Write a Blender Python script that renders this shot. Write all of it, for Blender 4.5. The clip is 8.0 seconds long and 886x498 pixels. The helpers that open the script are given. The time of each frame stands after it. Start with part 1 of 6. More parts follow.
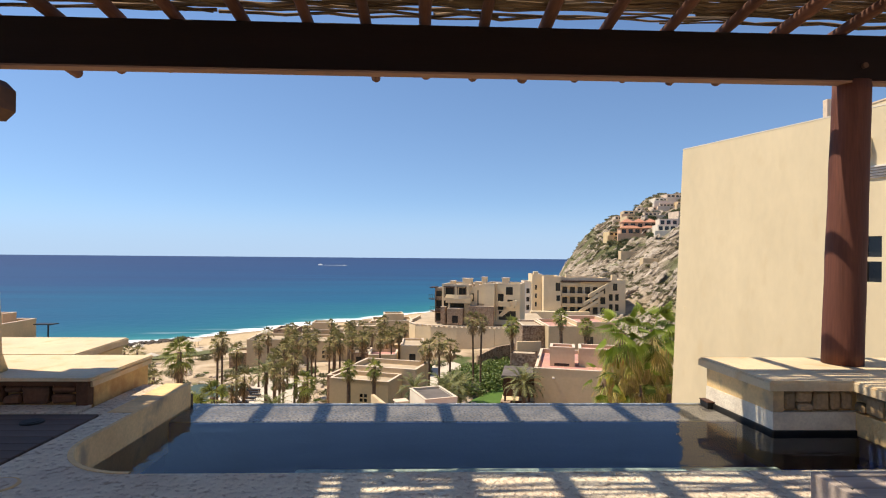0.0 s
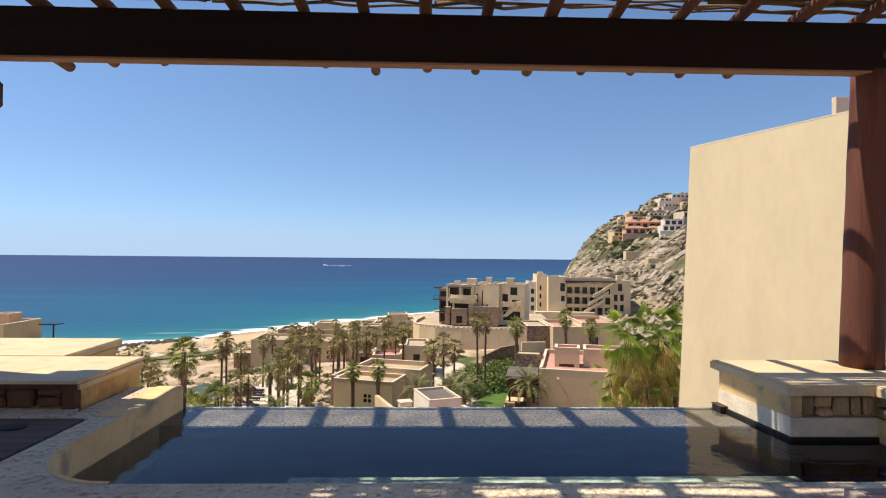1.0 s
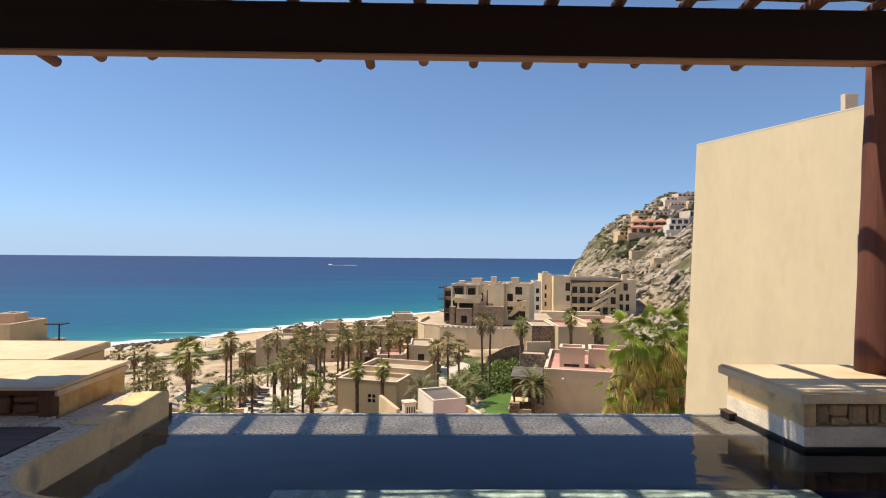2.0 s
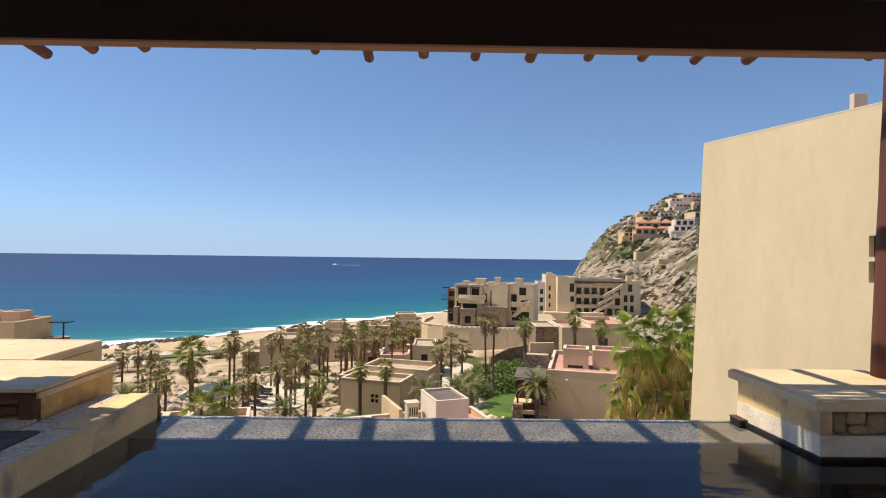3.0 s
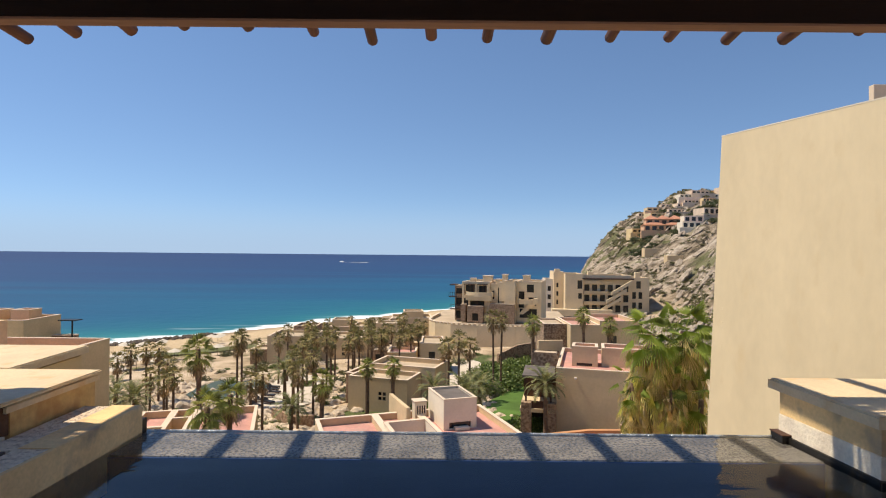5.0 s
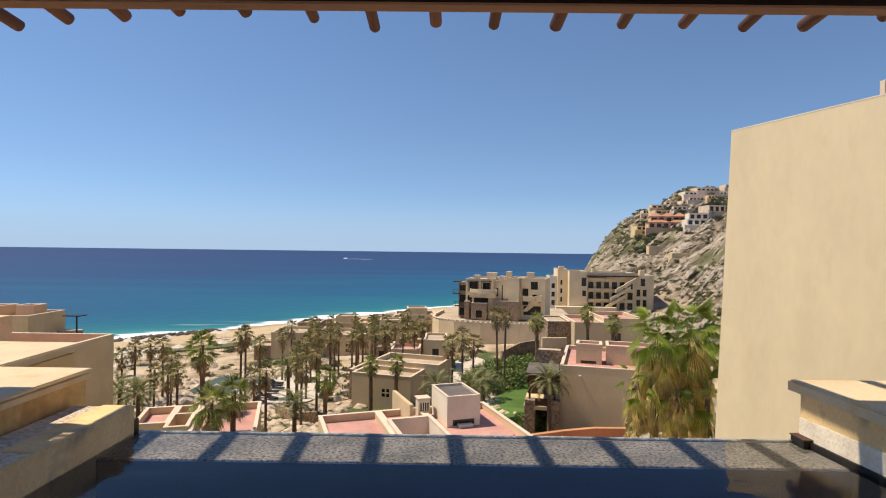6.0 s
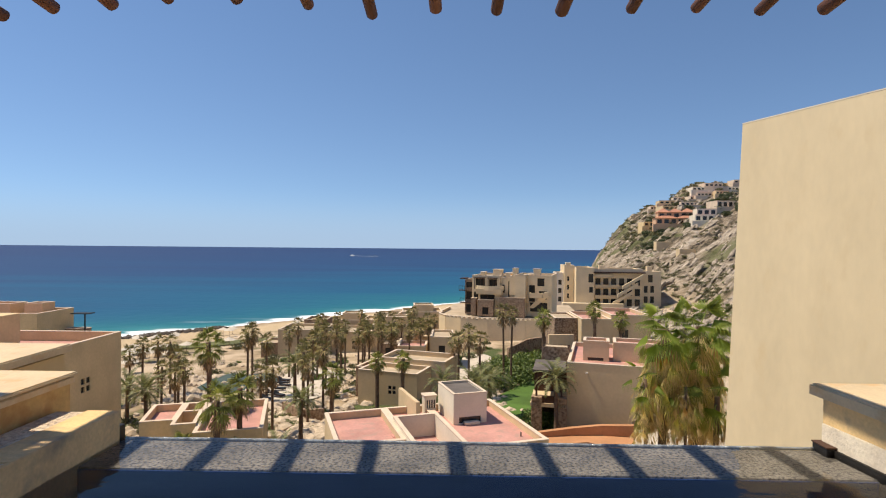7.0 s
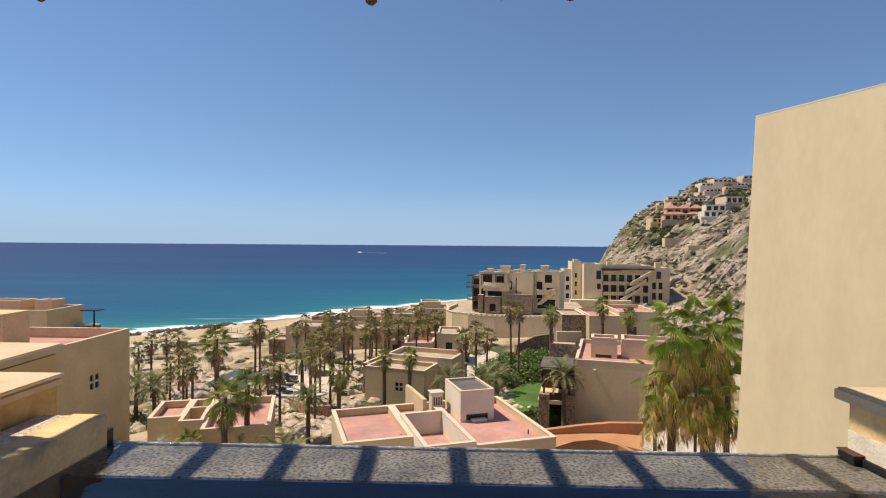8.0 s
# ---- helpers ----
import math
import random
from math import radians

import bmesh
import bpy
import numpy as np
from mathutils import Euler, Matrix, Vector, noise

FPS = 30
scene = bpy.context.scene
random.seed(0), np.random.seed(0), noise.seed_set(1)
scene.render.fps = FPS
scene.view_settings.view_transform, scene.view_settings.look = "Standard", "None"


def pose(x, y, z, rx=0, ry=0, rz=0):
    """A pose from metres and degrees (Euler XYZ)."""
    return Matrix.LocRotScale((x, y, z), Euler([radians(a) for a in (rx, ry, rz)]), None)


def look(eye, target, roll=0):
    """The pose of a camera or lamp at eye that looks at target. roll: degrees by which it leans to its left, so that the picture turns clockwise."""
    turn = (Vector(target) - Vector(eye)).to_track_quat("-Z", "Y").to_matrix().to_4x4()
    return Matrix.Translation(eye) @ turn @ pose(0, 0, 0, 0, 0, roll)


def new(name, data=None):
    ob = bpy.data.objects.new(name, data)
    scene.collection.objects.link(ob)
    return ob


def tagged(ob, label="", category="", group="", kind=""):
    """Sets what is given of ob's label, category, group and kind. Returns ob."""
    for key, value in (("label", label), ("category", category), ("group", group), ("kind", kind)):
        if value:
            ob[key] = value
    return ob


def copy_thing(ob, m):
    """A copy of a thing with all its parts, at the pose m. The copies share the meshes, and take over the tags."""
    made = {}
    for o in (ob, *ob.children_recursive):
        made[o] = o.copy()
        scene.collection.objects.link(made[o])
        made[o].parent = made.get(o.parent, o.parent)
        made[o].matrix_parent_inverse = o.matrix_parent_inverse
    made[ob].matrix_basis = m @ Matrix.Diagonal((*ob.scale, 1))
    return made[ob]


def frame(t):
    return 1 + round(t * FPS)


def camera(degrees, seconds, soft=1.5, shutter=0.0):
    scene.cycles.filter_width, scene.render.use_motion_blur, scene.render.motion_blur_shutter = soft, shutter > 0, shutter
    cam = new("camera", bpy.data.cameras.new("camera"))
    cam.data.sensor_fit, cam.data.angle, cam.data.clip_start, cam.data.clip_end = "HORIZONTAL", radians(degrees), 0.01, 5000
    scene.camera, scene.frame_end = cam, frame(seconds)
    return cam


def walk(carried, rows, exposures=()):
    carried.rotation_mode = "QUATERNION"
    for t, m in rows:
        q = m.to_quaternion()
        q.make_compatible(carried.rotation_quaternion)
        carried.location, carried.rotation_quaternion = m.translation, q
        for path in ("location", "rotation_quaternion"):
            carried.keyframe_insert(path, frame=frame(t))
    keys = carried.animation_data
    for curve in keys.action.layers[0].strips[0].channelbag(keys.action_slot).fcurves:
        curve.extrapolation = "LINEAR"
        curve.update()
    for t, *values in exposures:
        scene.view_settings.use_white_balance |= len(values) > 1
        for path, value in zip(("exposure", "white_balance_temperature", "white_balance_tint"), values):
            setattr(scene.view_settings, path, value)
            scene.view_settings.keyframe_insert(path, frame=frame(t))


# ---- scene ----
PATH = [
    (0, (-0.122, -0.172, 1.549), (-0.05, 1.826, 1.568), 0.5),
    (0.5, (-0.105, -0.082, 1.543), (-0.041, 1.917, 1.563), 0.3),
    (1, (-0.085, 0.035, 1.528), (-0.029, 2.034, 1.548), 0.5),
    (1.5, (-0.033, 0.15, 1.538), (0.013, 2.149, 1.556), 0.4),
    (3, (0.063, 0.45, 1.518), (0.086, 2.45, 1.537), 0.7),
    (3.5, (0.075, 0.549, 1.527), (0.09, 2.549, 1.544), 0.6),
    (4, (0.075, 0.681, 1.524), (0.084, 2.681, 1.539), 0.6),
    (4.5, (0.054, 0.801, 1.535), (0.057, 2.801, 1.547), 0.5),
    (6, (0.034, 1.115, 1.509), (0.018, 3.115, 1.506), 0.7),
    (6.5, (0.062, 1.228, 1.51), (0.033, 3.228, 1.5), 0.5),
    (7, (0.083, 1.352, 1.51), (0.044, 3.351, 1.495), 0.5),
    (7.5, (0.123, 1.493, 1.498), (0.07, 3.492, 1.475), 0.5),
    (8, (0.119, 1.575, 1.501), (0.054, 3.573, 1.474), 0.4),
]
cam = camera(77.3, 8.0, soft=1.12)
walk(cam, [(t, look(eye, target, roll)) for t, eye, target, roll in PATH], [(0, 0.40), (4.5, 0.225), (6.5, 0.18), (8, 0.11)])

# ---- sky and sun ----
SUN = Vector((-0.531, 0.10, 1.0)).normalized()
world = bpy.data.worlds.new("sky")
scene.world = world
world.use_nodes = True
wn = world.node_tree.nodes
sky = wn.new("ShaderNodeTexSky")
sky.sky_type = "NISHITA"
sky.sun_disc = False
sky.sun_elevation = math.asin(SUN.z)
sky.sun_rotation = math.atan2(SUN.x, SUN.y)
sky.altitude = 30
sky.air_density, sky.dust_density, sky.ozone_density = 1.0, 0.0, 4.5
# the haze at sea level hides the lowest, yellowest degrees of clear air
way_up = wn.new("ShaderNodeTexCoord")
lift = wn.new("ShaderNodeVectorMath")
lift.operation = "ADD"
lift.inputs[1].default_value = (0, 0, 0.09)
world.node_tree.links.new(way_up.outputs["Generated"], lift.inputs[0])
world.node_tree.links.new(lift.outputs[0], sky.inputs[0])
# a thin grey-lavender sea haze lies along the whole horizon
parts = wn.new("ShaderNodeSeparateXYZ")
world.node_tree.links.new(way_up.outputs["Generated"], parts.inputs[0])
band = wn.new("ShaderNodeMapRange")
band.interpolation_type = "SMOOTHERSTEP"
for socket, value in zip(("From Min", "From Max", "To Min", "To Max"), (-0.02, 0.11, 0.85, 0.0)):
    band.inputs[socket].default_value = value
world.node_tree.links.new(parts.outputs["Z"], band.inputs["Value"])
haze = wn.new("ShaderNodeMix")
haze.data_type = "RGBA"
haze.inputs[7].default_value = (3.3, 4.35, 5.9, 1)
world.node_tree.links.new(band.outputs[0], haze.inputs[0])
world.node_tree.links.new(sky.outputs[0], haze.inputs[6])
world.node_tree.links.new(haze.outputs[2], wn["Background"].inputs[0])
wn["Background"].inputs[1].default_value = 0.111
sun = new("sun", bpy.data.lights.new("sun", "SUN"))
sun.data.energy, sun.data.angle, sun.data.color = 5.0, radians(0.53), (1.0, 0.87, 0.68)
sun.matrix_world = look(SUN * 50, (0, 0, 0))

# ---- materials ----
def shader(name):
    m = bpy.data.materials.new(name)
    m.use_nodes = True
    return m, m.node_tree.nodes, m.node_tree.links, m.node_tree.nodes["Principled BSDF"]


def ramp(n, stops):
    r = n.new("ShaderNodeValToRGB")
    els = r.color_ramp.elements
    while len(els) < len(stops):
        els.new(0.5)
    for e, (p, c) in zip(els, stops):
        e.position, e.color = p, (*c, 1)
    return r


def tone(c, k):
    return tuple(min(1, v * k) for v in c)


def surface(name, c, vary=0.25, big=0.7, fine=14.0, rough=0.85, bump=0.25, depth=0.01, stain=None, stain_at=0.62, stretch=(1, 1, 1), each=0.0, spec=0.3, pits=2.7):
    """A worn surface: grain, broad tone, stains with their own colour, relief and a shift from piece to piece."""
    m, n, l, b = shader(name)
    co = n.new("ShaderNodeTexCoord")
    mp = n.new("ShaderNodeMapping")
    mp.inputs["Scale"].default_value = stretch
    l.new(co.outputs["Object"], mp.inputs[0])
    n1, n2 = n.new("ShaderNodeTexNoise"), n.new("ShaderNodeTexNoise")
    n1.inputs["Scale"].default_value, n1.inputs["Detail"].default_value = big, 6
    n2.inputs["Scale"].default_value, n2.inputs["Detail"].default_value = fine, 8
    l.new(mp.outputs[0], n1.inputs["Vector"])
    l.new(mp.outputs[0], n2.inputs["Vector"])
    r1 = ramp(n, [(0.3, tone(c, 1 - vary)), (0.7, tone(c, 1 + vary * 0.6))])
    r2 = ramp(n, [(0.3, (1 - vary * 0.7,) * 3), (0.7, (1, 1, 1))])
    l.new(n1.outputs[0], r1.inputs[0])
    l.new(n2.outputs[0], r2.inputs[0])
    mx = n.new("ShaderNodeMix")
    mx.data_type, mx.blend_type = "RGBA", "MULTIPLY"
    mx.inputs[0].default_value = 1
    l.new(r1.outputs[0], mx.inputs[6])
    l.new(r2.outputs[0], mx.inputs[7])
    out = mx.outputs[2]
    if stain:
        n3 = n.new("ShaderNodeTexNoise")
        n3.inputs["Scale"].default_value, n3.inputs["Detail"].default_value = big * pits, 10
        l.new(mp.outputs[0], n3.inputs["Vector"])
        r3 = ramp(n, [(stain_at - 0.08, (0, 0, 0)), (stain_at + 0.1, (0.85, 0.85, 0.85))])
        l.new(n3.outputs[0], r3.inputs[0])
        m3 = n.new("ShaderNodeMix")
        m3.data_type = "RGBA"
        l.new(r3.outputs[0], m3.inputs[0])
        l.new(out, m3.inputs[6])
        m3.inputs[7].default_value = (*stain, 1)
        out = m3.outputs[2]
    if each:
        info = n.new("ShaderNodeObjectInfo")
        r4 = ramp(n, [(0, (1 - each,) * 3), (1, (1, 1, 1))])
        l.new(info.outputs["Random"], r4.inputs[0])
        m4 = n.new("ShaderNodeMix")
        m4.data_type, m4.blend_type = "RGBA", "MULTIPLY"
        m4.inputs[0].default_value = 1
        l.new(out, m4.inputs[6])
        l.new(r4.outputs[0], m4.inputs[7])
        out = m4.outputs[2]
    l.new(out, b.inputs["Base Color"])
    b.inputs["Roughness"].default_value = rough
    b.inputs["Specular IOR Level"].default_value = spec
    bp = n.new("ShaderNodeBump")
    bp.inputs["Strength"].default_value, bp.inputs["Distance"].default_value = bump, depth
    l.new(n2.outputs[0], bp.inputs["Height"])
    l.new(bp.outputs[0], b.inputs["Normal"])
    return m


M_WALL = surface("cream_stucco", (0.71, 0.59, 0.385), 0.075, 0.8, 6, 0.9, 0.35, 0.012, stain=(0.64, 0.51, 0.31), stain_at=0.66, stretch=(1, 1, 0.45))
M_TAN = surface("tan_stucco", (0.69, 0.53, 0.325), 0.12, 0.25, 3, 0.9, 0.2, 0.02, each=0.1)
M_OCHRE = surface("ochre_stucco", (0.69, 0.525, 0.29), 0.14, 0.35, 4, 0.9, 0.25, 0.02)
M_SAND = surface("sand_stucco", (0.76, 0.61, 0.395), 0.12, 0.25, 3, 0.9, 0.2, 0.02)
M_GOLDSTONE = surface("golden_brown_stone", (0.72, 0.47, 0.19), 0.22, 2.2, 25, 0.7, 0.4, 0.006, stain=(0.46, 0.25, 0.09), stain_at=0.56)
M_STEP = surface("sun_patched_pebble", (0.60, 0.78, 0.62), 0.6, 9, 30, 0.7, 0.5, 0.006)
M_PALEWOOD = surface("silvered_pale_wood", (0.47, 0.385, 0.33), 0.25, 3, 40, 0.75, 0.4, 0.003, stretch=(0.15, 2, 2))
M_DRYGRASS = surface("dry_lawn", (0.15, 0.155, 0.06), 0.35, 0.2, 5, 0.95, 0.4, 0.05)
M_CREAM = surface("cream_paint", (0.76, 0.675, 0.54), 0.1, 0.5, 5, 0.9, 0.2, 0.01)
M_CAP = surface("pale_coping", (0.68, 0.55, 0.42), 0.1, 0.5, 5, 0.9, 0.2, 0.01)
M_PINK = surface("pink_roof_coating", (0.56, 0.295, 0.245), 0.2, 0.5, 5, 0.9, 0.2, 0.01, stain=(0.40, 0.26, 0.21), stain_at=0.6)
M_TERRA = surface("terracotta_stucco", (0.50, 0.25, 0.12), 0.15, 0.4, 4, 0.9, 0.2, 0.01)
M_ROOFTILE = surface("clay_tile", (0.52, 0.25, 0.16), 0.3, 0.4, 3, 0.85, 0.5, 0.05, stretch=(1, 6, 1))
M_GREYROOF = surface("grey_gravel_roof", (0.15, 0.128, 0.115), 0.25, 0.6, 12, 0.95, 0.4, 0.03)
M_STONEWALL = surface("rubble_stone", (0.30, 0.19, 0.12), 0.5, 1.3, 3.2, 0.9, 0.8, 0.06, stain=(0.42, 0.31, 0.21), stain_at=0.5)
M_STONE = surface("cut_stone", (0.64, 0.45, 0.26), 0.35, 4, 30, 0.8, 0.5, 0.01, each=0.55)
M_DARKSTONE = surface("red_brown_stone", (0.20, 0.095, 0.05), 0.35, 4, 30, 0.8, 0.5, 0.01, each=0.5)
M_SLAB = surface("limestone_slab", (0.70, 0.55, 0.35), 0.16, 1.6, 40, 0.6, 0.2, 0.003, stain=(0.62, 0.38, 0.17), stain_at=0.62)
M_PLASTER = surface("rough_white_plaster", (0.92, 0.80, 0.64), 0.22, 4, 40, 0.9, 0.6, 0.008)
M_DECK = surface("coral_stone_paving", (0.98, 0.765, 0.575), 0.25, 2.2, 24, 0.85, 1.0, 0.06, stain=(0.42, 0.30, 0.21), stain_at=0.60, pits=11)
M_COPING = surface("sandy_stone_coping", (0.95, 0.64, 0.31), 0.2, 1.4, 38, 0.8, 0.5, 0.008, stain=(0.38, 0.29, 0.20), stain_at=0.62)
M_PLANK = surface("weathered_brown_deck", (0.17, 0.12, 0.10), 0.3, 2, 40, 0.7, 0.4, 0.004, stretch=(0.15, 1.6, 1), each=0.25)
M_WOOD = surface("shade_darkened_timber", (0.013, 0.005, 0.0035), 0.35, 2, 40, 0.75, 0.5, 0.004, stretch=(0.12, 2, 2), spec=0.2)
M_LOG = surface("red_brown_log", (0.145, 0.052, 0.034), 0.35, 2.5, 30, 0.7, 0.6, 0.006, stretch=(2, 2, 0.12))
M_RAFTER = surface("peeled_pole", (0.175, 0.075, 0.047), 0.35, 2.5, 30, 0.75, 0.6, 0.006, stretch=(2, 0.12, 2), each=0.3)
M_UNDER = surface("bounce_lit_underside", (0.30, 0.17, 0.12), 0.25, 2, 30, 0.8, 0.3, 0.003, stretch=(0.12, 2, 2))
M_STICK = surface("dry_branch", (0.31, 0.20, 0.11), 0.5, 3, 30, 0.9, 0.6, 0.006, stretch=(0.15, 1, 1), each=0.6)
M_POOLPEB = surface("grey_pebble_pool_finish", (0.29, 0.262, 0.225), 0.4, 3.4, 36, 0.7, 0.7, 0.008, stain=(0.02, 0.02, 0.025), stain_at=0.53, pits=12)
M_POOLDARK = surface("dark_blue_pebble_pool_finish", (0.016, 0.050, 0.225), 0.12, 2, 20, 0.7, 0.5, 0.006)
M_BLACK = surface("black_stone", (0.02, 0.018, 0.016), 0.3, 5, 40, 0.5, 0.3, 0.004)
M_DARKWIN = surface("dark_glass", (0.018, 0.02, 0.022), 0.3, 0.5, 2, 0.15, 0.0, 0.01, spec=0.5)
M_FRAME = surface("brown_window_frame", (0.09, 0.045, 0.028), 0.3, 3, 20, 0.7, 0.2, 0.003)
M_WHITE = surface("white_canvas", (0.78, 0.76, 0.72), 0.08, 2, 20, 0.9, 0.1, 0.003)
M_CANVAS = surface("sun_bleached_canvas", (0.62, 0.55, 0.45), 0.12, 2, 20, 0.9, 0.1, 0.003)
M_WHITEWALL = surface("white_stucco", (0.72, 0.67, 0.60), 0.1, 0.3, 3, 0.9, 0.1, 0.01, each=0.15)
M_TRUNK = surface("palm_bark", (0.20, 0.13, 0.085), 0.35, 1.5, 9, 0.95, 0.9, 0.05, stretch=(1, 1, 3), each=0.25)
M_BOULDER = surface("pale_granite", (0.62, 0.50, 0.37), 0.35, 1.2, 7, 0.95, 0.7, 0.05)
M_HILLROCK = surface("weathered_hill_granite", (0.42, 0.35, 0.275), 0.5, 0.5, 2.5, 0.95, 0.8, 0.2)
M_TERRACE = surface("tan_terrace_paving", (0.50, 0.395, 0.275), 0.2, 0.3, 2, 0.9, 0.2, 0.02)
M_COASTROCK = surface("dark_wet_rock", (0.12, 0.095, 0.075), 0.4, 0.6, 3, 0.9, 0.7, 0.1)
M_GRASS = surface("mown_lawn", (0.085, 0.16, 0.028), 0.3, 0.3, 6, 0.95, 0.5, 0.05)
M_PATH = surface("pale_path", (0.60, 0.52, 0.42), 0.15, 0.5, 5, 0.95, 0.3, 0.02)
M_MANSION = surface("orange_stucco", (0.66, 0.42, 0.26), 0.12, 0.3, 3, 0.9, 0.2, 0.02)
M_LAGOON = surface("lagoon_water", (0.075, 0.10, 0.08), 0.25, 0.2, 3, 0.5, 0.3, 0.05, spec=0.1)


def leafy(name, c, dry, through_light=0.35):
    m, n, l, b = shader(name)
    isl = n.new("ShaderNodeNewGeometry")
    r = ramp(n, [(0.0, tone(c, 0.55)), (0.55, c), (0.85, tone(c, 1.5)), (1.0, dry)])
    l.new(isl.outputs["Random Per Island"], r.inputs[0])
    l.new(r.outputs[0], b.inputs["Base Color"])
    b.inputs["Roughness"].default_value = 0.55
    tr = n.new("ShaderNodeBsdfTranslucent")
    l.new(r.outputs[0], tr.inputs[0])
    mx = n.new("ShaderNodeMixShader")
    mx.inputs[0].default_value = through_light
    l.new(b.outputs[0], mx.inputs[1])
    l.new(tr.outputs[0], mx.inputs[2])
    l.new(mx.outputs[0], n["Material Output"].inputs[0])
    return m


M_FAN = leafy("fan_leaf", (0.28, 0.30, 0.07), (0.42, 0.40, 0.12), 0.42)
M_CLOSEFAN = leafy("close_fan_leaf", (0.25, 0.315, 0.055), (0.58, 0.54, 0.17), 0.48)
M_OLD = leafy("yellowing_fan_leaf", (0.56, 0.53, 0.16), (0.72, 0.62, 0.28), 0.52)
M_FANDULL = leafy("dusty_fan_leaf", (0.235, 0.205, 0.065), (0.56, 0.42, 0.20), 0.35)
M_BROWNSKIRT = leafy("brown_palm_skirt", (0.34, 0.225, 0.105), (0.52, 0.38, 0.20), 0.25)
M_DRY = leafy("dead_palm_leaf", (0.76, 0.59, 0.29), (0.84, 0.70, 0.42), 0.52)
M_FEATHER = leafy("feather_leaf", (0.20, 0.205, 0.075), (0.36, 0.30, 0.14), 0.4)
M_BUSH = leafy("shrub_leaf", (0.115, 0.165, 0.035), (0.27, 0.28, 0.08))
M_HILLTREE = leafy("dark_garden_tree_leaf", (0.085, 0.105, 0.045), (0.16, 0.17, 0.075))
M_SCRUB = leafy("dry_scrub_leaf", (0.16, 0.155, 0.07), (0.30, 0.25, 0.14), 0.25)


def water_material():
    """Clear still water: what lies below shows through, the gloss follows Fresnel."""
    m, n, l, b = shader("pool_water")
    n.remove(b)
    co = n.new("ShaderNodeTexCoord")
    mp = n.new("ShaderNodeMapping")
    mp.inputs["Scale"].default_value = (1.0, 2.2, 1)
    l.new(co.outputs["Object"], mp.inputs[0])
    w1, w2 = n.new("ShaderNodeTexNoise"), n.new("ShaderNodeTexNoise")
    w1.inputs["Scale"].default_value, w1.inputs["Detail"].default_value = 2.2, 2
    w2.inputs["Scale"].default_value, w2.inputs["Detail"].default_value = 9.0, 2
    l.new(mp.outputs[0], w1.inputs["Vector"])
    l.new(mp.outputs[0], w2.inputs["Vector"])
    b1, b2 = n.new("ShaderNodeBump"), n.new("ShaderNodeBump")
    b1.inputs["Strength"].default_value, b1.inputs["Distance"].default_value = 0.4, 0.017
    b2.inputs["Strength"].default_value, b2.inputs["Distance"].default_value = 0.14, 0.004
    l.new(w1.outputs[0], b1.inputs["Height"])
    l.new(w2.outputs[0], b2.inputs["Height"])
    l.new(b1.outputs[0], b2.inputs["Normal"])
    fr = n.new("ShaderNodeFresnel")
    fr.inputs[0].default_value = 1.32
    l.new(b2.outputs[0], fr.inputs["Normal"])
    tr, gl, mx = n.new("ShaderNodeBsdfTransparent"), n.new("ShaderNodeBsdfGlossy"), n.new("ShaderNodeMixShader")
    tr.inputs[0].default_value = (0.93, 0.94, 0.95, 1)
    gl.inputs["Roughness"].default_value = 0.03
    l.new(b2.outputs[0], gl.inputs["Normal"])
    l.new(fr.outputs[0], mx.inputs[0])
    l.new(tr.outputs[0], mx.inputs[1])
    l.new(gl.outputs[0], mx.inputs[2])
    l.new(mx.outputs[0], n["Material Output"].inputs[0])
    return m


COAST, INLAND = Vector((-121, 207)), Vector((0.733, -0.68))


def coast_value(n, l):
    """Node value: metres inland of the waterline, wavering a little."""
    geo = n.new("ShaderNodeNewGeometry")
    sub = n.new("ShaderNodeVectorMath")
    sub.operation = "SUBTRACT"
    sub.inputs[1].default_value = (COAST.x, COAST.y, 0)
    l.new(geo.outputs["Position"], sub.inputs[0])
    dot = n.new("ShaderNodeVectorMath")
    dot.operation = "DOT_PRODUCT"
    dot.inputs[1].default_value = (INLAND.x, INLAND.y, 0)
    l.new(sub.outputs[0], dot.inputs[0])
    ns = n.new("ShaderNodeTexNoise")
    ns.inputs["Scale"].default_value, ns.inputs["Detail"].default_value = 0.025, 5
    l.new(geo.outputs["Position"], ns.inputs["Vector"])
    ma = n.new("ShaderNodeMath")
    ma.operation = "MULTIPLY_ADD"
    ma.inputs[1].default_value = 26
    l.new(ns.outputs[0], ma.inputs[0])
    l.new(dot.outputs["Value"], ma.inputs[2])
    s = n.new("ShaderNodeMath")
    s.operation = "SUBTRACT"
    s.inputs[1].default_value = 13
    l.new(ma.outputs[0], s.inputs[0])
    return geo, s.outputs[0]


def remap(n, l, value, a, b, c=0.0, d=1.0):
    r = n.new("ShaderNodeMapRange")
    for i, v in enumerate((a, b, c, d)):
        r.inputs[i + 1].default_value = v
    l.new(value, r.inputs[0])
    return r.outputs[0]


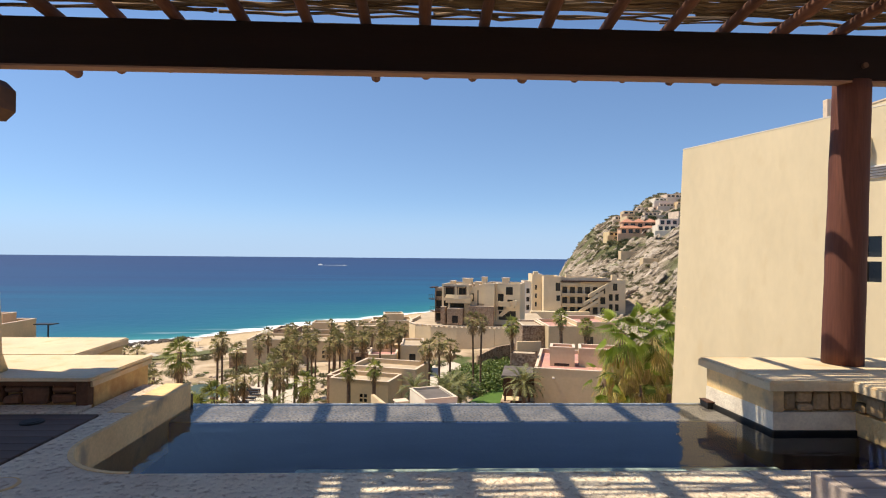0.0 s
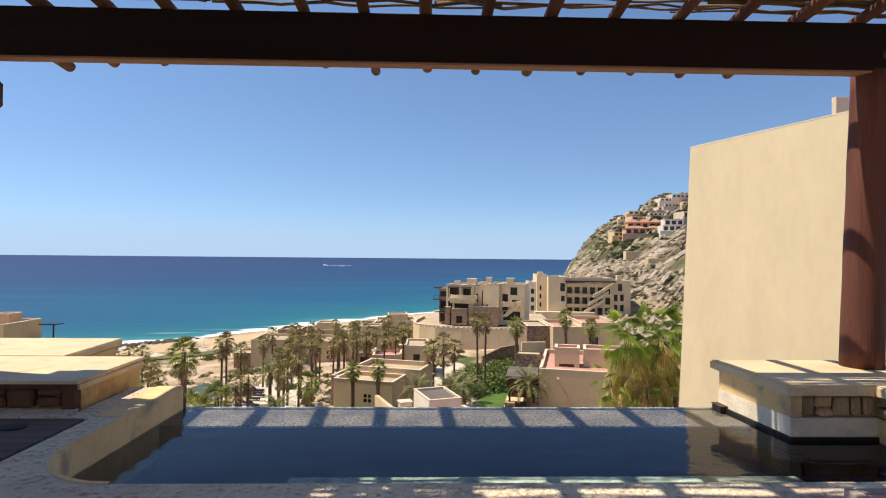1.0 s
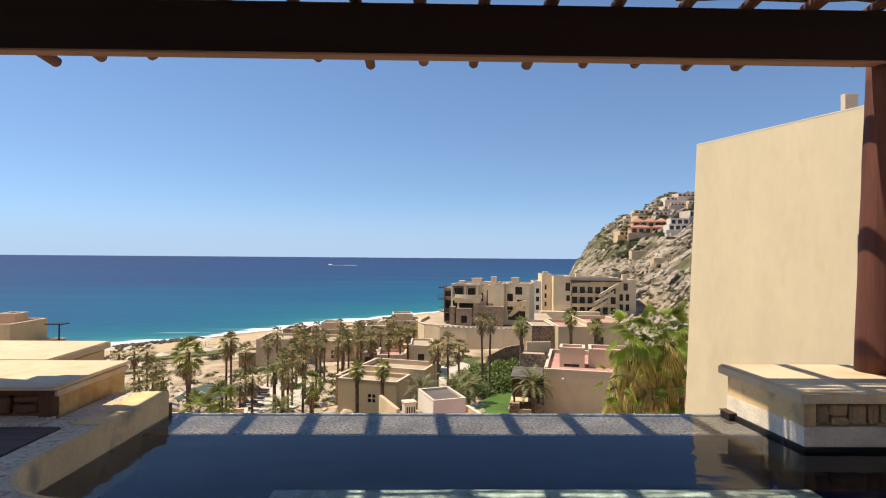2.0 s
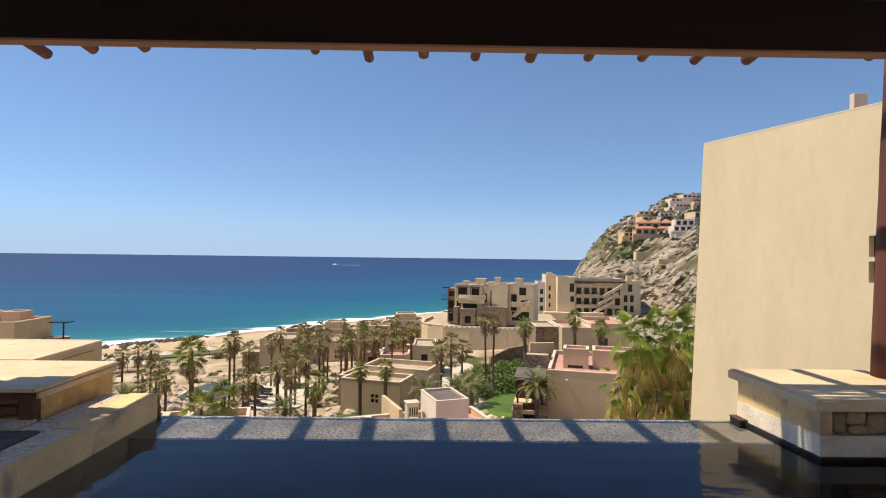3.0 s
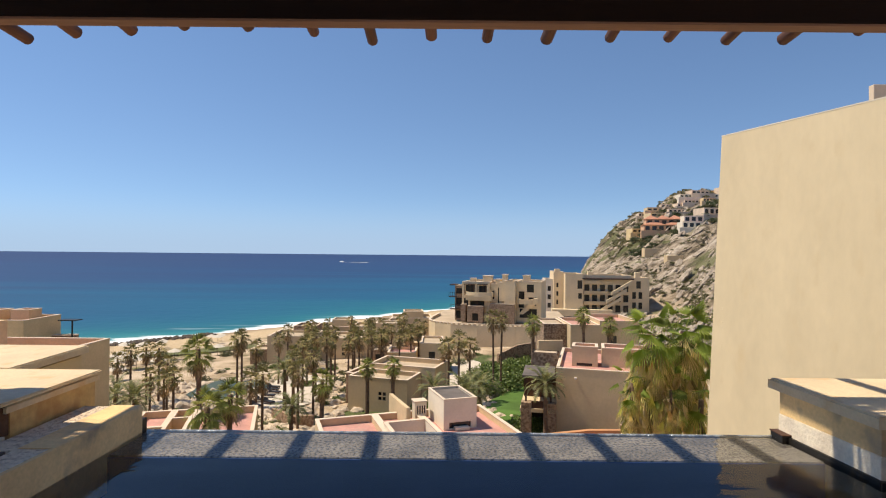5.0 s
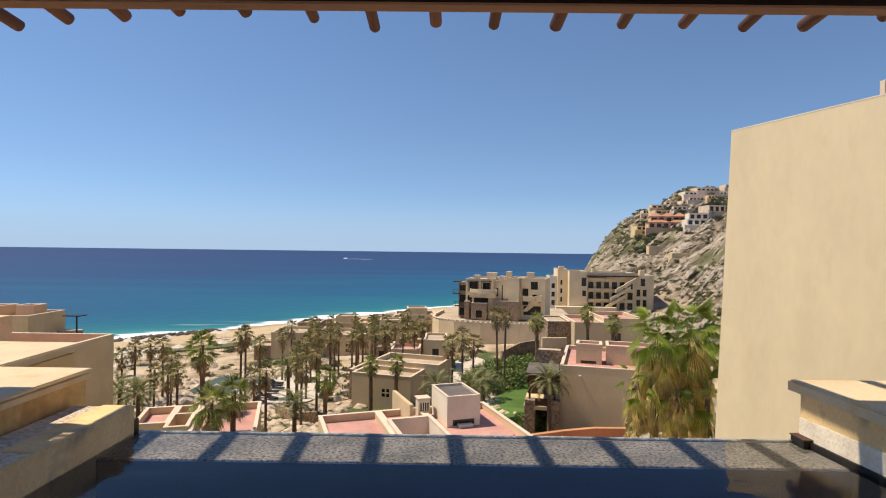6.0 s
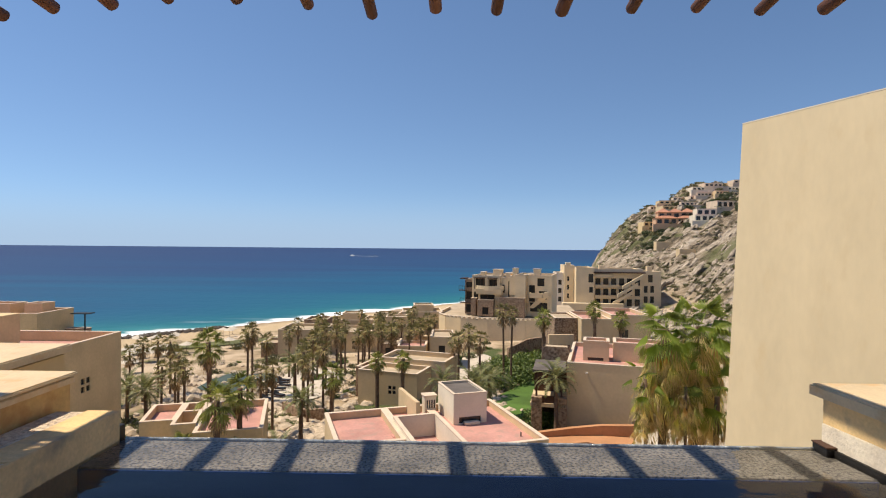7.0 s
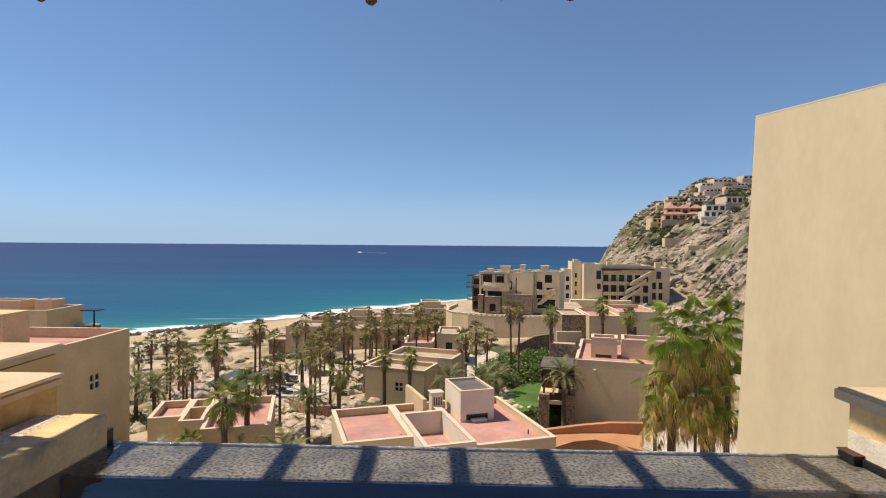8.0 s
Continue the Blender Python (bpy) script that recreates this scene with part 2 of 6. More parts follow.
def sea_material():
    m, n, l, b = shader("sea_water")
    geo, inland = coast_value(n, l)
    r = ramp(n, [(0.0, (0.018, 0.040, 0.118)), (0.30, (0.015, 0.052, 0.138)), (0.55, (0.010, 0.085, 0.170)), (0.82, (0.016, 0.138, 0.178)), (1.0, (0.05, 0.24, 0.25))])
    log = n.new("ShaderNodeMath")
    log.operation = "LOGARITHM"
    log.inputs[1].default_value = 10
    far = remap(n, l, inland, 0, -4000, 12, 4000)
    l.new(far, log.inputs[0])
    depth = remap(n, l, log.outputs[0], 3.4, 1.08)
    # long bands of wind and shoal
    mp = n.new("ShaderNodeMapping")
    mp.inputs["Rotation"].default_value[2] = radians(-12)
    mp.inputs["Scale"].default_value = (0.0022, 0.014, 1)
    l.new(geo.outputs["Position"], mp.inputs[0])
    ns = n.new("ShaderNodeTexNoise")
    ns.inputs["Scale"].default_value, ns.inputs["Detail"].default_value = 1.0, 7
    l.new(mp.outputs[0], ns.inputs["Vector"])
    add = n.new("ShaderNodeMath")
    add.operation = "ADD"
    l.new(depth, add.inputs[0])
    l.new(remap(n, l, ns.outputs[0], 0.3, 0.7, -0.15, 0.15), add.inputs[1])
    l.new(add.outputs[0], r.inputs[0])
    # surf: a broken line at the beach and thin crests further out
    fm = n.new("ShaderNodeMapping")
    fm.inputs["Rotation"].default_value[2] = radians(-47)
    fm.inputs["Scale"].default_value = (0.02, 0.16, 1)
    l.new(geo.outputs["Position"], fm.inputs[0])
    fn = n.new("ShaderNodeTexNoise")
    fn.inputs["Scale"].default_value, fn.inputs["Detail"].default_value = 1.0, 8
    l.new(fm.outputs[0], fn.inputs["Vector"])
    near = remap(n, l, inland, -20, -1, -0.45, 0.30)
    fs = n.new("ShaderNodeMath")
    fs.operation = "ADD"
    l.new(near, fs.inputs[0])
    l.new(fn.outputs[0], fs.inputs[1])
    crest = n.new("ShaderNodeMath")
    crest.operation = "ADD"
    l.new(remap(n, l, inland, -80, -24, -0.36, -0.05), crest.inputs[0])
    l.new(fn.outputs[0], crest.inputs[1])
    streak = remap(n, l, crest.outputs[0], 0.54, 0.72, 0.0, 0.35)
    most = n.new("ShaderNodeMath")
    most.operation = "MAXIMUM"
    l.new(remap(n, l, fs.outputs[0], 0.52, 0.66), most.inputs[0])
    l.new(streak, most.inputs[1])
    foam = most.outputs[0]
    mx = n.new("ShaderNodeMix")
    mx.data_type = "RGBA"
    l.new(foam, mx.inputs[0])
    l.new(r.outputs[0], mx.inputs[6])
    mx.inputs[7].default_value = (0.82, 0.86, 0.87, 1)
    l.new(mx.outputs[2], b.inputs["Base Color"])
    b.inputs["Roughness"].default_value = 0.55
    b.inputs["Specular IOR Level"].default_value = 0.12
    wv = n.new("ShaderNodeTexNoise")
    wv.inputs["Scale"].default_value, wv.inputs["Detail"].default_value = 0.12, 8
    l.new(geo.outputs["Position"], wv.inputs["Vector"])
    bp = n.new("ShaderNodeBump")
    bp.inputs["Strength"].default_value, bp.inputs["Distance"].default_value = 0.5, 1.0
    l.new(wv.outputs[0], bp.inputs["Height"])
    l.new(bp.outputs[0], b.inputs["Normal"])
    return m


def ground_material():
    """Beach sand, then gardens of sandy earth with dry and green patches, bare granite on the steep hill."""
    m, n, l, b = shader("sand_earth_rock")
    geo, inland = coast_value(n, l)
    n1, n2, n3 = (n.new("ShaderNodeTexNoise") for _ in range(3))
    for k, s, dt in ((n1, 0.09, 6), (n2, 1.1, 8), (n3, 0.035, 8)):
        k.inputs["Scale"].default_value, k.inputs["Detail"].default_value = s, dt
        l.new(geo.outputs["Position"], k.inputs["Vector"])
    sand = ramp(n, [(0.35, (0.50, 0.37, 0.22)), (0.65, (0.58, 0.45, 0.29))])
    l.new(n2.outputs[0], sand.inputs[0])
    wet = n.new("ShaderNodeMix")
    wet.data_type = "RGBA"
    l.new(remap(n, l, inland, 3, 14), wet.inputs[0])
    wet.inputs[6].default_value = (0.34, 0.25, 0.16, 1)
    l.new(sand.outputs[0], wet.inputs[7])
    earth = ramp(n, [(0.36, (0.10, 0.125, 0.045)), (0.44, (0.36, 0.27, 0.17)), (0.54, (0.58, 0.45, 0.31)), (0.75, (0.66, 0.54, 0.40))])
    l.new(n1.outputs[0], earth.inputs[0])
    mx = n.new("ShaderNodeMix")
    mx.data_type = "RGBA"
    l.new(remap(n, l, inland, 52, 68), mx.inputs[0])
    l.new(wet.outputs[2], mx.inputs[6])
    l.new(earth.outputs[0], mx.inputs[7])
    # hill rock
    sep = n.new("ShaderNodeSeparateXYZ")
    l.new(geo.outputs["True Normal"], sep.inputs[0])
    rk = n.new("ShaderNodeTexNoise")
    rk.inputs["Scale"].default_value, rk.inputs["Detail"].default_value, rk.inputs["Roughness"].default_value = 0.105, 12, 0.7
    # slabs that dip across the slope: fine across the bedding, long along it
    strata = n.new("ShaderNodeCombineXYZ")
    for axis, vec in enumerate(((-1.7, 0.3, 2.0), (0.45, 0.4, 0.4), (0.3, 0.6, -0.3))):
        dip = n.new("ShaderNodeVectorMath")
        dip.operation = "DOT_PRODUCT"
        dip.inputs[1].default_value = vec
        l.new(geo.outputs["Position"], dip.inputs[0])
        l.new(dip.outputs["Value"], strata.inputs[axis])
    l.new(strata.outputs[0], rk.inputs["Vector"])
    rock = ramp(n, [(0.38, (0.04, 0.036, 0.026)), (0.46, (0.17, 0.135, 0.095)), (0.54, (0.33, 0.27, 0.205)), (0.66, (0.52, 0.45, 0.365))])
    l.new(rk.outputs[0], rock.inputs[0])
    bush = ramp(n, [(0.54, (0, 0, 0)), (0.60, (0.85, 0.85, 0.85))])
    l.new(n3.outputs[0], bush.inputs[0])
    rb = n.new("ShaderNodeMix")
    rb.data_type = "RGBA"
    l.new(bush.outputs[0], rb.inputs[0])
    l.new(rock.outputs[0], rb.inputs[6])
    rb.inputs[7].default_value = (0.12, 0.125, 0.055, 1)
    att = n.new("ShaderNodeAttribute")
    att.attribute_name = "hill"
    fin = n.new("ShaderNodeMix")
    fin.data_type = "RGBA"
    l.new(att.outputs["Fac"], fin.inputs[0])
    l.new(mx.outputs[2], fin.inputs[6])
    l.new(rb.outputs[2], fin.inputs[7])
    l.new(fin.outputs[2], b.inputs["Base Color"])
    b.inputs["Roughness"].default_value = 0.95
    b.inputs["Specular IOR Level"].default_value = 0.15
    bp = n.new("ShaderNodeBump")
    bp.inputs["Strength"].default_value, bp.inputs["Distance"].default_value = 0.9, 2.2
    l.new(rk.outputs[0], bp.inputs["Height"])
    l.new(bp.outputs[0], b.inputs["Normal"])
    return m


# ---- building helpers ----
def mesh_of(bm, material):
    me = bpy.data.meshes.new("mesh")
    bm.to_mesh(me)
    bm.free()
    me.materials.append(material)
    return me


def part(name, bm, material, parent=None, label="", m=None):
    ob = new(name, mesh_of(bm, material))
    if parent is not None:
        ob.parent = parent
    if m is not None:
        ob.matrix_basis = m
    return tagged(ob, label) if label else ob


def base(name, m, label, category, group="", kind=""):
    ob = new(name)
    ob.matrix_basis = m
    return tagged(ob, label, category, group, kind)


def add_box(bm, x0, x1, y0, y1, z0, z1, bevel=0.0, seg=2):
    r = bmesh.ops.create_cube(bm, size=1, matrix=Matrix.Translation(((x0 + x1) / 2, (y0 + y1) / 2, (z0 + z1) / 2)) @ Matrix.Diagonal((x1 - x0, y1 - y0, z1 - z0, 1)))
    if bevel:
        es = {e for v in r["verts"] for e in v.link_edges}
        bmesh.ops.bevel(bm, geom=list(es), offset=bevel, segments=seg, affect="EDGES", profile=0.6)
    return bm


def box(*a, **k):
    return add_box(bmesh.new(), *a, **k)


def prism(pts, z0, z1, bevel=0.0):
    """An outline in plan, drawn up from z0 to z1."""
    bm = bmesh.new()
    f = bm.faces.new([bm.verts.new((x, y, z0)) for x, y in pts])
    top = bmesh.ops.extrude_face_region(bm, geom=[f])["geom"]
    bmesh.ops.translate(bm, verts=[g for g in top if isinstance(g, bmesh.types.BMVert)], vec=(0, 0, z1 - z0))
    bmesh.ops.recalc_face_normals(bm, faces=bm.faces)
    if bevel:
        es = [e for e in bm.edges if abs(e.verts[0].co.z - z1) < 1e-5 and abs(e.verts[1].co.z - z1) < 1e-5]
        bmesh.ops.bevel(bm, geom=es, offset=bevel, segments=2, affect="EDGES")
    return bm


def tube(points, radii, sides=10, wobble=0.0, caps=True):
    """A round bar along points."""
    bm = bmesh.new()
    rings = []
    for i, p in enumerate(points):
        p = Vector(p)
        a, c = Vector(points[max(0, i - 1)]), Vector(points[min(len(points) - 1, i + 1)])
        d = (c - a).normalized()
        side = d.orthogonal().normalized() if abs(d.z) > 0.9 else d.cross(Vector((0, 0, 1))).normalized()
        up = side.cross(d)
        ring = []
        for k in range(sides):
            an = 2 * math.pi * k / sides
            r = radii[i] * (1 + wobble * noise.noise(p * 3.1 + Vector((math.cos(an), math.sin(an), 0)) * 1.5))
            ring.append(bm.verts.new(p + side * math.cos(an) * r + up * math.sin(an) * r))
        rings.append(ring)
    for a, c in zip(rings, rings[1:]):
        for k in range(sides):
            f = bm.faces.new((a[k], a[(k + 1) % sides], c[(k + 1) % sides], c[k]))
            f.smooth = True
    if caps:
        bm.faces.new(rings[0])
        bm.faces.new(rings[-1])
    bmesh.ops.recalc_face_normals(bm, faces=bm.faces)
    return bm


# ---- ground, hill and sea ----
SEA = -34.0
PROFILE = ((-400, -60), (-60, -39), (0, -34.1), (12, -33.2), (45, -29.5), (80, -25.5), (140, -21), (195, -18.2), (230, -16), (330, -12), (900, 10))
CREST = ((0.16, -60), (0.215, -34), (0.252, -9), (0.28, 6), (0.30, 14), (0.34, 28), (0.365, 34), (0.417, 42.5), (0.49, 46.5), (0.60, 52), (0.9, 62), (2.0, 66))


def along(table, v):
    return float(np.interp(v, [a for a, _ in table], [b for _, b in table]))


def smooth(v):
    v = min(1, max(0, v))
    return v * v * (3 - 2 * v)


def inland_of(x, y):
    return (x - COAST.x) * INLAND.x + (y - COAST.y) * INLAND.y


def hill_share(x, y):
    if y < 120:
        return 0.0
    u = x / y
    foot = 185 - 60 * smooth((u - 0.36) / 0.2)
    return smooth((u - 0.20) / 0.06) * smooth((y - foot) / 40)


def ground_at(x, y):
    z = along(PROFILE, inland_of(x, y))
    if y < 4000 and inland_of(x, y) > 0:
        z += 0.35 * noise.noise(Vector((x * 0.11, y * 0.11, 0)))
    share = hill_share(x, y)
    if share > 0:
        u = x / y
        foot = 185 - 60 * smooth((u - 0.36) / 0.2)
        s = (y - foot) / (400 - foot)
        crest = along(CREST, u)
        low = -22 + 4 * smooth((u - 0.36) / 0.2)
        h = low + (crest - low) * (min(1, max(0, s)) ** 0.95)
        if s > 1:
            h = crest - (y - 400) * 0.32
        p = Vector((x, y, 0))
        rough = smooth(s * 4) * (1 if s < 1 else 0.6)
        h += rough * (11 * (abs(noise.noise(p * 0.021)) - 0.25) + 4 * (abs(noise.noise(p * 0.06 + Vector((3, 1, 0)))) - 0.22) + 5.5 * (abs(noise.noise(Vector(((x - 0.55 * y) * 0.075, y * 0.012, 2)))) - 0.22) + 2.6 * (abs(noise.noise(Vector(((x - 0.55 * y) * 0.21, y * 0.03, 9)))) - 0.2) + 1.8 * (abs(noise.noise(p * 0.15 + Vector((7, 2, 0)))) - 0.2) + 1.8 * (abs(noise.noise(p * 0.33)) - 0.2))
        z = z * (1 - share) + h * share
    return z


def stretch_axis(spans):
    out = []
    for a, b, step in spans:
        out += list(np.arange(a, b, step))
    return out + [spans[-1][1]]


def build_ground():
    xs = stretch_axis(((-4900, -900, 400), (-900, -200, 50), (-200, 60, 5), (60, 260, 2.2), (260, 700, 22), (700, 4900, 420)))
    ys = stretch_axis(((-4900, -500, 400), (-500, 0, 50), (0, 130, 5), (130, 420, 2.2), (420, 700, 14), (700, 4900, 420)))
    verts, share = [], []
    for y in ys:
        for x in xs:
            verts.append((x, y, ground_at(x, y)))
            share.append(hill_share(x, y))
    w = len(xs)
    faces = [(j * w + i, j * w + i + 1, (j + 1) * w + i + 1, (j + 1) * w + i) for j in range(len(ys) - 1) for i in range(w - 1)]
    me = bpy.data.meshes.new("ground")
    me.from_pydata(verts, [], faces)
    at = me.attributes.new("hill", "FLOAT", "POINT")
    at.data.foreach_set("value", share)
    me.materials.append(ground_material())
    return tagged(new("ground", me), "sandy ground falling to the beach with a rocky granite hill", "ground", kind="structure")


build_ground()
sea_bm = bmesh.new()
bmesh.ops.create_grid(sea_bm, x_segments=40, y_segments=40, size=4920, matrix=Matrix.Translation((0, 0, SEA)))
tagged(part("sea", sea_bm, sea_material()), "blue sea turning turquoise towards a foaming shoreline", "sea", kind="structure")

# ---- terrace and pool ----
DECK = 0.22
POOL_Y, EDGE_Y = 3.23, 5.60
arc = [(-1.87 + 0.62 * math.cos(a), 3.85 + 0.62 * math.sin(a)) for a in (math.pi * 1.5 - k * math.pi / 2 / 14 for k in range(15))]
outline = [(-2.73, -4.2), (6.0, -4.2), (6.0, 3.2), (3.66, 3.2), (3.66, POOL_Y)] + arc + [(-2.46, 5.50), (-2.93, 5.50), (-2.93, 4.46), (-2.73, 4.46)]
tagged(part("floor", prism(outline, -0.25, DECK, 0.012), M_DECK), "pitted grey coral stone terrace paving round the pool", "floor", kind="structure")
# sandy sheet added over the grey stone, imitates the sunlit wall end
side = [(-2.472, 4.5), (-2.455, 5.515), (-2.70, 5.515), (-2.71, 4.5)]
tagged(part("sunlit_end_sheet", prism(side, DECK - 0.01, DECK + 0.006, 0.004), M_COPING), "sandy sheet added for the sunlit end of the pool wall", "coping", kind="structure")
inner = [(x, y) for x, y in arc] + [(-2.49 + 0.03 * k / 8, 3.85 + 1.66 * k / 8) for k in range(1, 9)]
face = bmesh.new()
for (ax, ay), (bx, by) in zip(inner, inner[1:]):
    nrm = Vector((by - ay, ax - bx)).normalized()
    quads = [face.verts.new((px + nrm.x * q, py + nrm.y * q, z)) for z in (-0.3, DECK + 0.004) for px, py, q in ((ax, ay, 0.012), (bx, by, 0.012), (bx, by, -0.02), (ax, ay, -0.02))]
    for f in ((0, 1, 5, 4), (3, 2, 6, 7), (4, 5, 6, 7)):
        face.faces.new([quads[q] for q in f])
bmesh.ops.remove_doubles(face, verts=face.verts, dist=0.003)
for f in face.faces:
    f.smooth = abs(f.normal.z) < 0.3
tagged(part("pool_rim", face, M_COPING), "golden sandstone face curving round the pool corner", "coping", kind="structure")

basin = bmesh.new()
add_box(basin, -2.75, 3.9, 3.0, 5.4, -1.30, -1.15)
add_box(basin, -2.75, 3.9, 3.05, 3.25, -1.15, -0.26)
add_box(basin, -2.49, 3.7, 3.25, 3.62, -1.15, -0.75)
add_box(basin, -2.75, -2.49, 3.25, 5.05, -1.15, -0.26)
add_box(basin, 3.7, 3.9, 3.25, 5.05, -1.15, -0.26)
tagged(part("pool_basin", basin, M_POOLDARK), "dark pebble-finished basin of the plunge pool", "pool", kind="structure")
# patchy pale colour imitates sunlit spots; left end stops where shade begins
tagged(part("pool_step", box(-1.1, 2.75, 3.26, 4.22, -0.6, -0.14, bevel=0.02), M_STEP), "pale green pool step, sunlit patches put into its colour", "pool", kind="structure")
tagged(part("pool_ledge", box(-2.49, 3.1, 5.06, 5.588, -1.15, -0.022, bevel=0.01), M_POOLPEB), "grey pebble ledge of the infinity edge under a film of water", "pool", kind="structure")
tagged(part("ledge_face", box(-2.489, 3.1, 5.048, 5.057, -1.149, -0.034), M_POOLDARK), "dark inner face of the pool ledge", "pool", kind="structure")
wt = bmesh.new()
bmesh.ops.create_grid(wt, x_segments=2, y_segments=2, size=0.5, matrix=Matrix.Translation((0.6, 4.41, 0)) @ Matrix.Diagonal((6.2, 2.376, 1, 1)))
tagged(part("pool_water", wt, water_material()), "still dark blue water of an infinity pool", "water", kind="structure")
lip = tube([(-2.45 + 0.1 * k, 5.592 + 0.004 * noise.noise(Vector((k, 0, 0))), -0.012) for k in range(54)], [0.014 + 0.004 * noise.noise(Vector((k * 0.7, 3, 0))) for k in range(54)], 8)
# pale mottled base colour adds to the sun glints on the rippling lip
M_LIP = surface("glint_pale_film", (0.45, 0.50, 0.56), 0.5, 12, 55, 0.12, 1.0, 0.02, spec=1.0)
tagged(part("overflow_lip", lip, M_LIP), "water curling over the pool edge, sun glints in its colour", "water", kind="structure")
tagged(part("building_base", box(-7, 8, -6, 5.55, -22, -1.31), M_WALL), "plain cream wall below the terrace", "wall", kind="structure")
tagged(part("wall_front", box(-7, 8, 5.56, 5.597, -9, -0.03), M_BLACK), "dark stone face below the pool edge", "wall", kind="structure")
tagged(part("terrace_support", box(-7, 8, -6, 3.0, -1.31, -0.26), M_WALL), "plain cream wall carrying the terrace", "wall", kind="structure")
tagged(part("side_support", box(-7, -2.76, 3.0, 5.5, -1.31, -0.26), M_WALL), "plain cream wall carrying the terrace side", "wall", kind="structure")
tagged(part("east_support", box(3.91, 8, 3.0, 5.5, -1.31, -0.26), M_WALL), "plain cream wall carrying the bench", "wall", kind="structure")

# wooden deck boards beside the coral paving
boards = base("deck", pose(0, 0, 0), "weathered brown deck boards in the shade", "floor", kind="structure")
board_me = mesh_of(box(-1.125, 1.125, -0.066, 0.066, -0.03, 0.0, bevel=0.004, seg=1), M_PLANK)
for k in range(44):
    b = new("plank", board_me)
    b.parent = boards
    b.matrix_basis = pose(-3.87, 4.38 - 0.14 * k, DECK + 0.004)
part("joist_bed", box(-4.99, -2.74, -1.9, 4.45, -0.25, DECK - 0.03), M_BLACK, boards)


def rounded_stone(w, h, seed):
    bm = box(-w / 2, w / 2, -0.05, 0.05, -h / 2, h / 2, bevel=0.018, seg=1)
    for v in bm.verts:
        v.co += Vector((noise.noise(v.co * 9 + Vector((seed, 0, 0))), 0.6 * noise.noise(v.co * 9 + Vector((0, seed, 0))), noise.noise(v.co * 9 + Vector((0, 0, seed))))) * 0.016
    return bm


def stone_row(parent, x0, x1, z0, z1, at, material, seed, widths=(0.09, 0.2)):
    """A course of upright irregular stones along local x, with mortar gaps; at maps it to the face."""
    rng = random.Random(seed)
    x = x0
    while x < x1 - 0.04:
        w = min(rng.uniform(*widths), x1 - x)
        split = rng.random() < 0.45
        cuts = [(z0, z1)] if not split else [(z0, z0 + (z1 - z0) * rng.uniform(0.4, 0.6))]
        if split:
            cuts.append((cuts[0][1], z1))
        for a, c in cuts:
            ob = part("stone", rounded_stone(w - 0.014, c - a - 0.012, rng.uniform(0, 50)), material, parent)
            ob.matrix_basis = at @ pose(x + w / 2, rng.uniform(-0.012, 0.012), (a + c) / 2)
        x += w


# bench round the pool's right end
TOP = 0.47
bench = base("stone_bench", pose(0, 0, 0), "limestone-topped masonry bench wrapping the pool end, sunlit", "bench")
part("slab", prism([(2.90, 4.54), (3.64, 4.54), (3.64, 2.2), (6.0, 2.2), (6.0, 5.68), (2.84, 5.68)], TOP - 0.085, TOP, 0.014), M_SLAB, bench, "veined yellow limestone slab")
part("core", prism([(3.035, 4.66), (3.76, 4.66), (3.76, 2.3), (5.9, 2.3), (5.9, 5.60), (2.96, 5.60)], -0.02, TOP - 0.085), M_COPING, bench)
# dark finish stands in for the deep shade under the slab
part("shade_dark_footing", prism([(3.00, 4.62), (3.72, 4.62), (3.72, 2.3), (5.9, 2.3), (5.9, 5.58), (2.94, 5.58)], -1.2, -0.024), M_POOLDARK, bench)
part("side_face", prism([(2.966, 4.600), (3.034, 4.600), (2.959, 5.585), (2.885, 5.585)], 0.19, TOP - 0.086), M_COPING, bench, "golden sandstone flank")
part("plaster_side", prism([(2.962, 4.615), (3.033, 4.615), (2.958, 5.592), (2.881, 5.592)], -0.015, 0.187, 0.004), M_PLASTER, bench, "rough white plaster")
part("plinth_front", box(2.959, 3.80, 4.594, 4.66, -0.015, 0.187, bevel=0.006), M_PLASTER, bench)
part("plinth_inner", box(3.70, 3.76, 2.35, 4.59, -0.015, 0.187, bevel=0.006), M_COPING, bench)
part("waterline_trim", prism([(2.940, 4.578), (2.985, 4.578), (2.905, 5.55), (2.860, 5.55)], -0.3, 0.032, 0.004), M_BLACK, bench, "dark waterline strip")
part("corner_post", box(2.963, 3.06, 4.597, 4.659, 0.189, TOP - 0.086, bevel=0.006), M_COPING, bench)
stone_row(bench, 3.065, 3.70, 0.195, TOP - 0.095, pose(0, 4.645, 0), M_STONE, 3)
stone_row(bench, -4.60, -2.4, 0.195, TOP - 0.095, pose(3.745, 0, 0, 0, 0, -90) , M_STONE, 4)
part("waterline_trim", box(2.945, 3.76, 4.568, 4.592, -0.3, 0.032, bevel=0.003, seg=1), M_BLACK, bench)
spout = base("overflow_block", pose(2.84, 5.50, 0), "dark wet stone block at the pool edge", "stone block")
part("body", box(-0.02, 0.09, -0.06, 0.11, -0.10, 0.04, bevel=0.012), M_BLACK, spout)
part("top_plate", box(-0.025, 0.095, -0.065, 0.115, 0.041, 0.052, bevel=0.004), M_FRAME, spout)
spout_l = base("overflow_block", pose(-2.48, 5.55, 0), "small dark wet stone block at the pool edge", "stone block")
part("body", box(-0.10, 0.02, -0.05, 0.06, -0.2, 0.10, bevel=0.012), M_BLACK, spout_l)

